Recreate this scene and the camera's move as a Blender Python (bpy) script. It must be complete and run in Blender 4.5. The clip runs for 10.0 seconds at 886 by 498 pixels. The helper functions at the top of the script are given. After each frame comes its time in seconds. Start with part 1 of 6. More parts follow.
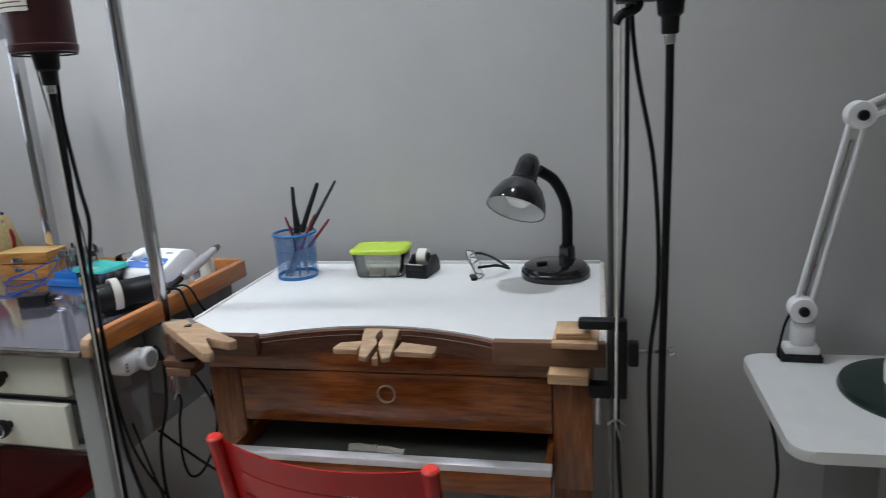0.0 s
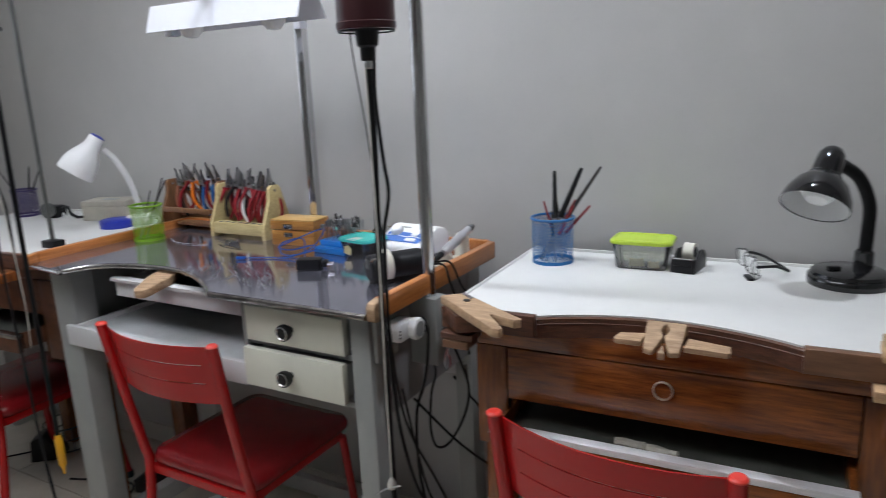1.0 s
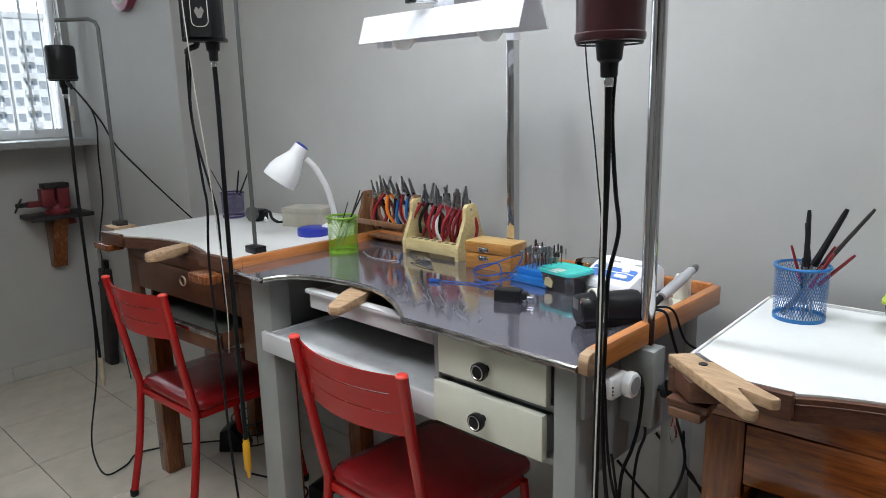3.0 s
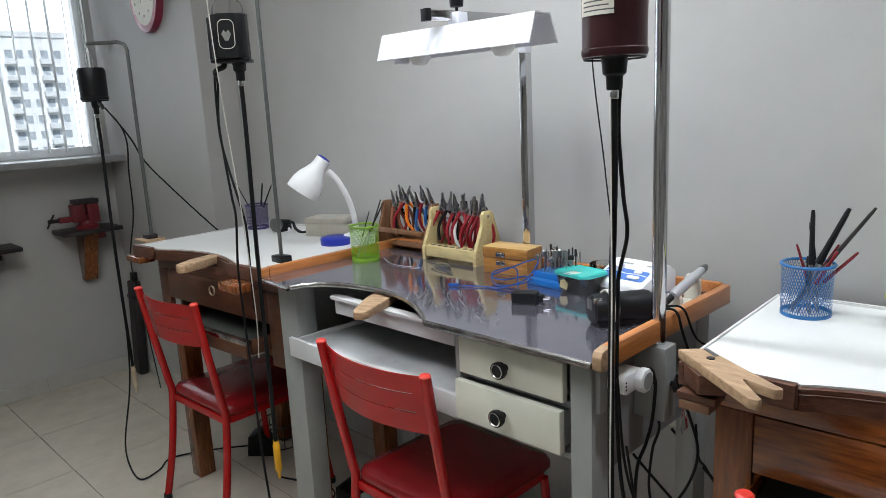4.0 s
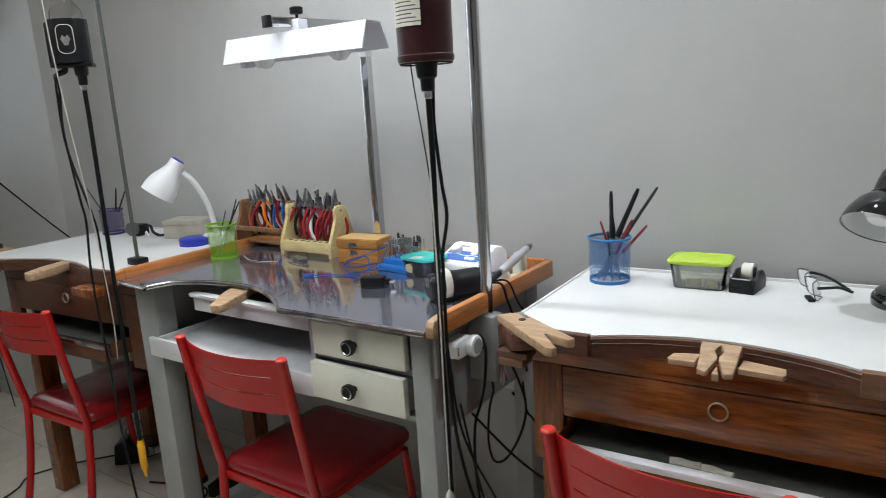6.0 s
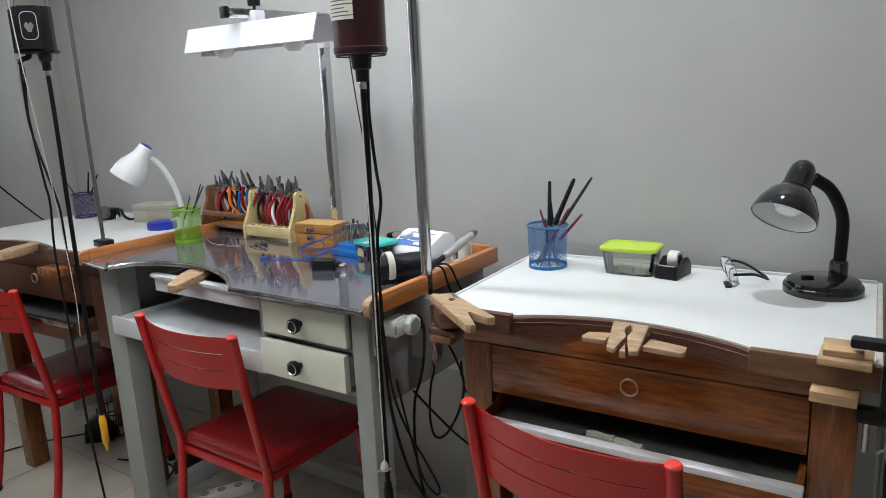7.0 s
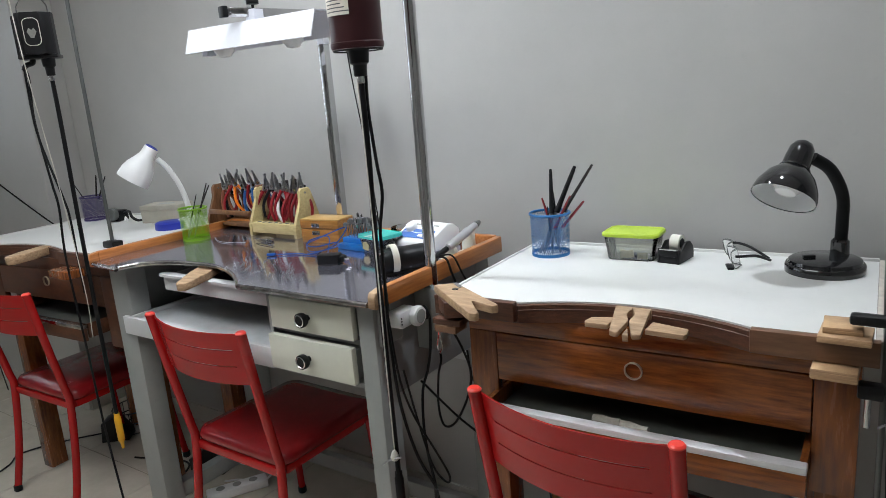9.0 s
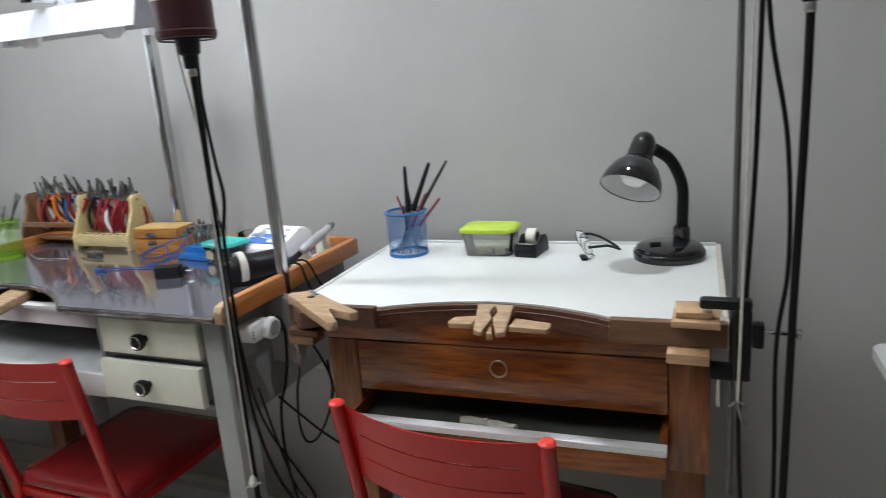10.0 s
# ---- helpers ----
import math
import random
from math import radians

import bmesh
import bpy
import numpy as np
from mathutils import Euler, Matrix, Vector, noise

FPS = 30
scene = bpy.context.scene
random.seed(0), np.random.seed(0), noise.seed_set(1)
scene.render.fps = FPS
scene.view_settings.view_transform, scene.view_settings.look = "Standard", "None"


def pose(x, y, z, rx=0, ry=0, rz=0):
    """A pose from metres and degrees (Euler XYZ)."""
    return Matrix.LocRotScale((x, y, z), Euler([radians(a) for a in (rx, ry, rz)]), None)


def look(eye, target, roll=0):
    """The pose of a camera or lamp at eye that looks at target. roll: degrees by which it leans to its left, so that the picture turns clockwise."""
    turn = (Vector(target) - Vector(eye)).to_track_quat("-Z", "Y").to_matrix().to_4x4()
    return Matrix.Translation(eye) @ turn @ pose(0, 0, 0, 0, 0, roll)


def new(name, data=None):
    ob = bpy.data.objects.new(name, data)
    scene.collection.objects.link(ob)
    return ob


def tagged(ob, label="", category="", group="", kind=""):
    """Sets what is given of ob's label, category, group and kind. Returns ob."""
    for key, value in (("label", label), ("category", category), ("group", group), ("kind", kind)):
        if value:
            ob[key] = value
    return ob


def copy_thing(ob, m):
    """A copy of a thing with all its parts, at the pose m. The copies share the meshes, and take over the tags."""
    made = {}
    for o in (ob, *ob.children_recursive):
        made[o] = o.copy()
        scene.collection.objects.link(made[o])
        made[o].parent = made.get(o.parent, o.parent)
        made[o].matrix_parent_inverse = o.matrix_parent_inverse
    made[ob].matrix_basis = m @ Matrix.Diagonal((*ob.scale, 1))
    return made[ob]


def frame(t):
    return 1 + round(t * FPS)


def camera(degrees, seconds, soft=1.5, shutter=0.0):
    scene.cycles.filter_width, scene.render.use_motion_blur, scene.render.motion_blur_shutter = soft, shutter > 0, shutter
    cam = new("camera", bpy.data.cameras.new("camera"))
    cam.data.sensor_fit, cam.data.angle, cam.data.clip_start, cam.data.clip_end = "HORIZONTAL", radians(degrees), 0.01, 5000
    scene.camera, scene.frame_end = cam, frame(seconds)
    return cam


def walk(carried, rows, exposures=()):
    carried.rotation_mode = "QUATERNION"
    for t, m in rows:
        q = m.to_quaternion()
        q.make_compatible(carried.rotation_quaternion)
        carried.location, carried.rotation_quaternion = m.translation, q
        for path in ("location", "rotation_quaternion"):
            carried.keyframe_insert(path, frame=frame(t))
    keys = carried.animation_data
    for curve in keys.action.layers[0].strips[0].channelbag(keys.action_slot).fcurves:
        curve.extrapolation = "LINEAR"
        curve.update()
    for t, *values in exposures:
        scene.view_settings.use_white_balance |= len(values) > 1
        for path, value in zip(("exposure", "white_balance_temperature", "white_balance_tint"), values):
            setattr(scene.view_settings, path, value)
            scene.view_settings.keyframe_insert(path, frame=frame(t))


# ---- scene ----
cam = camera(65.1, 10.0, soft=0.3, shutter=0.25)
PATH = [
    (0, (-0.101, 0.226, 1.419), (-0.619, 2.1, 0.949), -3.5),
    (0.5, (-0.203, 0.188, 1.407), (-0.906, 2.0, 0.936), -4.2),
    (1, (-0.309, 0.169, 1.406), (-1.27, 1.86, 0.943), -2.5),
    (1.5, (-0.386, 0.171, 1.414), (-1.613, 1.683, 0.958), -4.0),
    (2, (-0.462, 0.238, 1.414), (-1.734, 1.723, 0.994), -1.3),
    (2.5, (-0.486, 0.263, 1.416), (-1.805, 1.704, 0.987), -0.4),
    (4, (-0.429, 0.197, 1.436), (-1.816, 1.582, 1.038), -2.8),
    (4.5, (-0.399, 0.175, 1.427), (-1.74, 1.601, 1.016), -3.8),
    (5, (-0.374, 0.151, 1.429), (-1.655, 1.629, 1.011), -3.4),
    (5.5, (-0.33, 0.116, 1.429), (-1.55, 1.644, 1.008), -3.4),
    (6, (-0.271, 0.135, 1.432), (-1.392, 1.738, 1.015), -3.6),
    (6.2, (-0.249, 0.137, 1.435), (-1.35, 1.752, 1.016), -2.2),
    (7.5, (-0.063, 0.136, 1.415), (-1.187, 1.728, 0.963), -3.5),
    (8, (-0.05, 0.105, 1.422), (-1.243, 1.643, 0.962), -3.0),
    (8.5, (-0.063, 0.11, 1.422), (-1.165, 1.713, 0.959), -3.5),
    (9, (-0.103, 0.131, 1.419), (-1.228, 1.721, 0.964), -4.5),
    (9.5, (-0.146, 0.148, 1.416), (-1.186, 1.801, 0.982), -3.8),
    (10, (-0.14, 0.191, 1.408), (-0.901, 1.975, 0.919), -4.5),
]
EXPOSURES = [(0, -0.40, 6000, 11), (0.5, -0.38, 6050, 12), (1.0, -0.36, 6100, 13), (1.5, -0.18, 6100, 10), (2.5, -0.06, 6150, 9), (4, -0.07, 6200, 9), (5.5, -0.12, 6250, 9), (8, -0.12, 6200, 9), (10, -0.14, 6200, 9)]
walk(cam, [(t, look(eye, target, roll)) for t, eye, target, roll in PATH], EXPOSURES)


# ---- world, lamps, exposure ----
world = bpy.data.worlds.new("world")
scene.world = world
world.use_nodes = True
wn = world.node_tree
sky = wn.nodes.new("ShaderNodeTexSky")
sky.sky_type, sky.sun_disc = "NISHITA", False
sky.sun_elevation, sky.sun_rotation = radians(50), radians(200)
wn.nodes["Background"].inputs["Strength"].default_value = 0.15
wn.links.new(sky.outputs[0], wn.nodes["Background"].inputs["Color"])

WALL_Y, LEFT_X, RIGHT_X, FRONT_Y, CEIL = 1.885, -4.58, 1.35, -1.9, 2.62
TOP = 0.975


def area(name, at, aim, size, size_y, watts, colour):
    data = bpy.data.lights.new(name, "AREA")
    data.shape, data.size, data.size_y, data.energy, data.color = "RECTANGLE", size, size_y, watts, colour
    ob = new(name, data)
    ob.matrix_world = look(at, aim)
    return ob


CEILING_LAMPS = ((-0.46, 1.60, 0.16, 0.16, 64), (-1.92, 1.36, 0.16, 0.16, 42), (-1.38, 1.40, 0.16, 0.16, 56), (-1.7, 0.2, 2.0, 1.0, 17.5))
for lx, ly, lw, lh, watts in CEILING_LAMPS:
    if ly > 1:
        spot = bpy.data.lights.new("downlight", "SPOT")
        spot.energy, spot.spot_size, spot.spot_blend, spot.shadow_soft_size, spot.color = watts, radians(108), 1.0, 0.032, (0.93, 0.97, 1.0)
        new("downlight", spot).matrix_world = look((lx, ly, CEIL - 0.02), (lx, ly + 0.001, 0))
    else:
        area("ceiling_lamp_light", (lx, ly, CEIL - 0.02), (lx, ly + 0.001, 0), lw, lh, watts, (0.93, 0.97, 1.0))
area("window_light", (-4.66, 0.75, 1.95), (-2, 0.9, 1.2), 1.6, 1.2, 13, (0.86, 0.93, 1.0))
sun = bpy.data.lights.new("sun", "SUN")
sun.energy, sun.angle, sun.color = 5.0, radians(0.5), (1.0, 0.985, 0.96)
new("sun", sun).matrix_world = look((60, -20, 70), (0, 0, 0))


# ---- materials ----
def mat(name, colour, rough=0.5, metal=0.0, var=0.10, scale=12.0, bump=0.0, bscale=150.0, stretch=(1, 1, 1), dark=None, coat=0.0, spots=0.0, spec=0.5):
    """Principled surface with grain and blotches at two scales."""
    m = bpy.data.materials.new(name)
    m.use_nodes = True
    t = m.node_tree
    b = t.nodes["Principled BSDF"]
    tc = t.nodes.new("ShaderNodeTexCoord")
    mp = t.nodes.new("ShaderNodeMapping")
    mp.inputs["Scale"].default_value = stretch
    t.links.new(tc.outputs["Object"], mp.inputs["Vector"])
    fine = t.nodes.new("ShaderNodeTexNoise")
    fine.inputs["Scale"].default_value, fine.inputs["Detail"].default_value = scale, 7
    fine.inputs["Roughness"].default_value = 0.62
    t.links.new(mp.outputs[0], fine.inputs["Vector"])
    ramp = t.nodes.new("ShaderNodeValToRGB")
    lo = dark if dark else tuple(c * (1 - var) for c in colour)
    hi = tuple(min(1, c * (1 + var)) for c in colour)
    ramp.color_ramp.elements[0].position, ramp.color_ramp.elements[1].position = 0.33, 0.68
    ramp.color_ramp.elements[0].color, ramp.color_ramp.elements[1].color = (*lo, 1), (*hi, 1)
    t.links.new(fine.outputs["Fac"], ramp.inputs[0])
    big = t.nodes.new("ShaderNodeTexNoise")
    big.inputs["Scale"].default_value, big.inputs["Detail"].default_value = max(scale * 0.12, 1.2), 3
    t.links.new(tc.outputs["Object"], big.inputs["Vector"])
    mr = t.nodes.new("ShaderNodeMapRange")
    mr.inputs["From Min"].default_value, mr.inputs["From Max"].default_value = 0.3, 0.7
    mr.inputs["To Min"].default_value, mr.inputs["To Max"].default_value = 1 - var * 0.7, 1 + var * 0.3
    t.links.new(big.outputs["Fac"], mr.inputs["Value"])
    mx = t.nodes.new("ShaderNodeMix")
    mx.data_type, mx.blend_type = "RGBA", "MULTIPLY"
    mx.inputs["Factor"].default_value = 1.0
    t.links.new(ramp.outputs[0], mx.inputs["A"])
    t.links.new(mr.outputs[0], mx.inputs["B"])
    last = mx.outputs["Result"]
    if spots:
        sp = t.nodes.new("ShaderNodeTexNoise")
        sp.inputs["Scale"].default_value, sp.inputs["Detail"].default_value = 45, 4
        t.links.new(tc.outputs["Object"], sp.inputs["Vector"])
        sr = t.nodes.new("ShaderNodeMapRange")
        sr.inputs["From Min"].default_value, sr.inputs["From Max"].default_value = 0.66, 0.74
        sr.inputs["To Max"].default_value = spots
        t.links.new(sp.outputs["Fac"], sr.inputs["Value"])
        m2 = t.nodes.new("ShaderNodeMix")
        m2.data_type = "RGBA"
        m2.inputs["B"].default_value = (*[c * 0.35 for c in colour], 1)
        t.links.new(sr.outputs[0], m2.inputs["Factor"])
        t.links.new(last, m2.inputs["A"])
        last = m2.outputs["Result"]
    t.links.new(last, b.inputs["Base Color"])
    rr = t.nodes.new("ShaderNodeMapRange")
    rr.inputs["To Min"].default_value, rr.inputs["To Max"].default_value = max(0.02, rough * 0.8), min(1, rough * 1.2)
    t.links.new(fine.outputs["Fac"], rr.inputs["Value"])
    t.links.new(rr.outputs[0], b.inputs["Roughness"])
    b.inputs["Metallic"].default_value = metal
    b.inputs["Coat Weight"].default_value = coat
    b.inputs["Specular IOR Level"].default_value = spec
    if bump:
        bn = t.nodes.new("ShaderNodeTexNoise")
        bn.inputs["Scale"].default_value, bn.inputs["Detail"].default_value = bscale, 4
        t.links.new(mp.outputs[0], bn.inputs["Vector"])
        bp = t.nodes.new("ShaderNodeBump")
        bp.inputs["Strength"].default_value, bp.inputs["Distance"].default_value = bump, 0.002
        t.links.new(bn.outputs["Fac"], bp.inputs["Height"])
        t.links.new(bp.outputs[0], b.inputs["Normal"])
    return m


def clear(name, tint, gloss=0.12, rough=0.05):
    """Thin clear plastic or glass: mostly see-through with some gloss."""
    m = bpy.data.materials.new(name)
    m.use_nodes = True
    t = m.node_tree
    t.nodes.remove(t.nodes["Principled BSDF"])
    a = t.nodes.new("ShaderNodeBsdfTransparent")
    a.inputs[0].default_value = (*tint, 1)
    g = t.nodes.new("ShaderNodeBsdfGlossy")
    g.inputs["Roughness"].default_value = rough
    lw = t.nodes.new("ShaderNodeFresnel")
    mxs = t.nodes.new("ShaderNodeMixShader")
    ad = t.nodes.new("ShaderNodeMath")
    ad.operation, ad.use_clamp = "ADD", True
    ad.inputs[1].default_value = gloss
    t.links.new(lw.outputs[0], ad.inputs[0])
    t.links.new(ad.outputs[0], mxs.inputs[0])
    t.links.new(a.outputs[0], mxs.inputs[1])
    t.links.new(g.outputs[0], mxs.inputs[2])
    t.links.new(mxs.outputs[0], t.nodes["Material Output"].inputs[0])
    return m


def glow(name, colour, strength):
    m = bpy.data.materials.new(name)
    m.use_nodes = True
    b = m.node_tree.nodes["Principled BSDF"]
    b.inputs["Base Color"].default_value = (*colour, 1)
    b.inputs["Emission Color"].default_value = (*colour, 1)
    b.inputs["Emission Strength"].default_value = strength
    return m


M_WALL = mat("wall_paint", (0.43, 0.425, 0.412), 0.62, var=0.035, scale=5, bump=0.12, bscale=120, spots=0.04)
M_CEIL = mat("ceiling_paint", (0.8, 0.8, 0.78), 0.8, var=0.03, scale=4)
M_TILE = mat("floor_tile", (0.54, 0.495, 0.415), 0.2, var=0.07, scale=9, bump=0.05, bscale=60)
M_GROUT = mat("grout", (0.20, 0.19, 0.17), 0.9, var=0.2, scale=40)
M_SKIRT = mat("skirting_tile", (0.46, 0.45, 0.41), 0.35, var=0.07, scale=9)
M_WHITE_LAM = mat("white_laminate", (0.65, 0.65, 0.635), 0.38, var=0.03, scale=14, spots=0.06)
M_LAM_EDGE = mat("laminate_edge", (0.55, 0.50, 0.44), 0.5, var=0.15, scale=60)
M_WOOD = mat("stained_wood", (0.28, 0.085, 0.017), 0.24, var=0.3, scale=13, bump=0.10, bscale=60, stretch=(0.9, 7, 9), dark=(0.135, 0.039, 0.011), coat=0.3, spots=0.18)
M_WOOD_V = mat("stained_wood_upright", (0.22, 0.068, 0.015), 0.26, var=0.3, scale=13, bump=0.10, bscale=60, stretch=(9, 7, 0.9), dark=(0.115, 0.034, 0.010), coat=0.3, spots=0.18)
M_WOOD_DK = mat("dark_stained_edge", (0.105, 0.042, 0.022), 0.42, var=0.3, scale=10, bump=0.2, bscale=60, stretch=(1.5, 9, 14), dark=(0.055, 0.022, 0.013))
M_PLANK = mat("worn_brown_plank", (0.17, 0.085, 0.045), 0.45, var=0.2, scale=8, stretch=(1.5, 7, 12), dark=(0.12, 0.058, 0.03))
# far bench body: dark brown, deepened for the shade over its drawer area
M_WOOD_FAR = mat("shaded_brown_wood", (0.105, 0.040, 0.018), 0.4, var=0.2, scale=7, bump=0.12, bscale=40, stretch=(2, 7, 5), dark=(0.06, 0.024, 0.013))
M_ORANGE = mat("varnished_orange_wood", (0.47, 0.18, 0.05), 0.32, var=0.2, scale=9, stretch=(12, 1, 12), dark=(0.36, 0.125, 0.032), coat=0.3)
M_PINE = mat("raw_wood", (0.42, 0.285, 0.17), 0.65, var=0.2, scale=10, bump=0.25, bscale=90, stretch=(2, 10, 14), dark=(0.27, 0.165, 0.09), spots=0.2)
M_PLY = mat("plywood", (0.50, 0.33, 0.18), 0.6, var=0.2, scale=8, stretch=(2, 2, 90), dark=(0.30, 0.17, 0.09))
M_BOXWOOD = mat("varnished_box_wood", (0.42, 0.20, 0.045), 0.32, var=0.15, scale=9, stretch=(1.5, 9, 16), dark=(0.27, 0.11, 0.022), coat=0.25)
M_RACKWOOD = mat("rack_wood", (0.54, 0.45, 0.22), 0.5, var=0.10, scale=9, stretch=(2, 9, 12), dark=(0.44, 0.35, 0.16))
M_BOXTOP = mat("pale_lid_wood", (0.52, 0.33, 0.12), 0.35, var=0.12, scale=9, stretch=(1.5, 9, 16), dark=(0.42, 0.25, 0.08), coat=0.2)
M_RACKBRN = mat("brown_rack_wood", (0.21, 0.10, 0.045), 0.5, var=0.2, scale=9, stretch=(9, 9, 2), dark=(0.12, 0.055, 0.022))
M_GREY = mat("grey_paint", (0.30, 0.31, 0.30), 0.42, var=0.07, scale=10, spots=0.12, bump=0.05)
M_GREY_DK = mat("darker_grey", (0.24, 0.245, 0.25), 0.5, var=0.1, scale=8, spots=0.1)
M_CREAM = mat("cream_paint", (0.66, 0.66, 0.57), 0.38, var=0.05, scale=8, spots=0.06)
M_TRAY = mat("white_tray_paint", (0.62, 0.62, 0.63), 0.4, var=0.05, scale=12, spots=0.1)
M_TRAYIN = mat("tray_sheet", (0.58, 0.60, 0.62), 0.4, metal=0.0, var=0.1, scale=16, spots=0.1)
M_STEEL = mat("steel_sheet", (0.45, 0.44, 0.53), 0.10, metal=0.90, var=0.12, scale=9, bump=0.05, bscale=14, spots=0.08)
M_CHROME = mat("chrome", (0.58, 0.58, 0.59), 0.10, metal=1.0, var=0.05, scale=30)
M_ALU = mat("aluminium", (0.78, 0.78, 0.80), 0.4, metal=0.35, var=0.07, scale=30, stretch=(1, 8, 8))
M_GREYSILVER = mat("silver_casing", (0.5, 0.5, 0.52), 0.35, metal=0.5, var=0.06)
M_DARKTRAY = mat("dark_tray_floor", (0.085, 0.09, 0.076), 0.55, var=0.25, scale=18)
M_RED = mat("red_enamel", (0.38, 0.0075, 0.008), 0.25, var=0.03, scale=6, spec=0.45)
M_REDEND = mat("red_plastic_cap", (0.75, 0.05, 0.035), 0.3, var=0.05)
M_SEAT = mat("dark_red_vinyl", (0.24, 0.008, 0.011), 0.25, var=0.10, scale=14, bump=0.12, bscale=220)
M_BLACK = mat("black_plastic", (0.008, 0.008, 0.009), 0.42, var=0.2, scale=20, spec=0.25)
M_GLOSSBLACK = mat("gloss_black_enamel", (0.010, 0.010, 0.011), 0.09, var=0.1, scale=20, coat=0.5)
M_RUBBER = mat("black_rubber", (0.006, 0.006, 0.0065), 0.5, var=0.2, scale=30, spec=0.2)
M_MAROON = mat("maroon_casing", (0.040, 0.012, 0.014), 0.35, var=0.1, scale=20, spec=0.3)
M_WHITEP = mat("white_plastic", (0.78, 0.78, 0.78), 0.32, var=0.03, scale=10)
M_OFFWHITE = mat("off_white_plastic", (0.66, 0.64, 0.56), 0.4, var=0.05, scale=14)
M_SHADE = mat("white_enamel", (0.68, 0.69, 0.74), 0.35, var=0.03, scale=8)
M_BULB = mat("frosted_bulb", (0.85, 0.85, 0.83), 0.25, var=0.02)
M_BLUE = mat("blue_lid_plastic", (0.012, 0.028, 0.32), 0.35, var=0.07)
M_CUPBLUE = mat("blue_wire", (0.014, 0.14, 0.38), 0.35, var=0.08)
M_CUPGREEN = mat("green_wire", (0.20, 0.40, 0.012), 0.35, var=0.08)
M_CUPPURPLE = mat("purple_wire", (0.055, 0.04, 0.13), 0.4, var=0.08)
M_LIME = mat("lime_lid_plastic", (0.46, 0.62, 0.05), 0.35, var=0.04)
M_TEAL = mat("teal_lid_plastic", (0.06, 0.52, 0.46), 0.35, var=0.04)
M_BRIGHTBLUE = mat("bright_blue_plastic", (0.015, 0.17, 0.55), 0.35, var=0.08)
M_CABLEBLUE = mat("blue_cable", (0.008, 0.07, 0.33), 0.35, var=0.08)
M_SMOKE = clear("smoky_plastic", (0.86, 0.87, 0.83), 0.07, 0.10)
M_STREAK = clear("film_glint", (0.96, 0.96, 0.98), 0.26, 0.30)
M_EDGE = mat("worn_steel_edge", (0.52, 0.50, 0.48), 0.22, metal=1.0, var=0.35, scale=18, dark=(0.20, 0.18, 0.17))
M_LENS = clear("safety_lens", (0.95, 0.96, 0.96), 0.0)
M_PANE = clear("window_pane", (0.97, 0.98, 0.98), 0.03)
M_FILM = clear("plastic_film", (0.93, 0.93, 0.95), 0.16, 0.12)
M_PAPER = mat("paper", (0.72, 0.70, 0.62), 0.7, var=0.06, scale=30)
M_YPAPER = mat("yellowed_paper", (0.50, 0.44, 0.24), 0.7, var=0.15, scale=60)
M_LABEL = mat("label_print", (0.10, 0.10, 0.11), 0.6, var=0.1)
M_LABELBLUE = mat("blue_panel_print", (0.07, 0.17, 0.50), 0.4, var=0.15)
M_CARD = mat("grey_card_box", (0.46, 0.43, 0.36), 0.7, var=0.08, scale=20)
M_YELLOW = mat("yellow_grip", (0.70, 0.36, 0.01), 0.45, var=0.1)
M_BRASS = mat("brass", (0.60, 0.50, 0.36), 0.38, metal=0.4, var=0.2)
M_IRON = mat("dark_iron", (0.035, 0.03, 0.03), 0.5, metal=0.4, var=0.3, scale=30)
M_VISERED = mat("vise_red_paint", (0.16, 0.012, 0.018), 0.45, var=0.2, scale=20)
M_TOOLSTEEL = mat("tool_steel", (0.33, 0.33, 0.34), 0.30, metal=1.0, var=0.2, scale=60)
M_GRIPRED = mat("red_grip", (0.22, 0.008, 0.014), 0.35, var=0.1)
M_GRIPORANGE = mat("orange_grip", (0.85, 0.22, 0.01), 0.4, var=0.06)
M_GRIPBLUE = mat("blue_grip", (0.02, 0.10, 0.30), 0.4, var=0.1)
M_GRIPBROWN = mat("brown_grip", (0.22, 0.075, 0.04), 0.45, var=0.1)
M_STRING = mat("string", (0.60, 0.58, 0.52), 0.8, var=0.1, scale=80)
M_GREYTUBE = mat("grey_metal_tube", (0.13, 0.135, 0.13), 0.35, metal=0.5, var=0.12, scale=25)
M_CLAY = mat("grey_clay", (0.42, 0.40, 0.34), 0.8, var=0.15, scale=60, bump=0.3)
M_BADGE = mat("badge_grey_print", (0.22, 0.22, 0.20), 0.5, var=0.2, scale=60)
M_BLIND = mat("blind_fabric", (0.78, 0.79, 0.80), 0.7, var=0.03, scale=20)
M_FRAME = mat("window_frame_paint", (0.72, 0.73, 0.73), 0.4, var=0.03)
M_STONE = mat("grey_sill_stone", (0.30, 0.30, 0.30), 0.4, var=0.12, scale=50)
M_DISC = mat("dark_green_base", (0.016, 0.028, 0.025), 0.25, var=0.1)
M_LAMPPANEL = glow("lamp_diffuser", (1.0, 0.97, 0.92), 4.0)


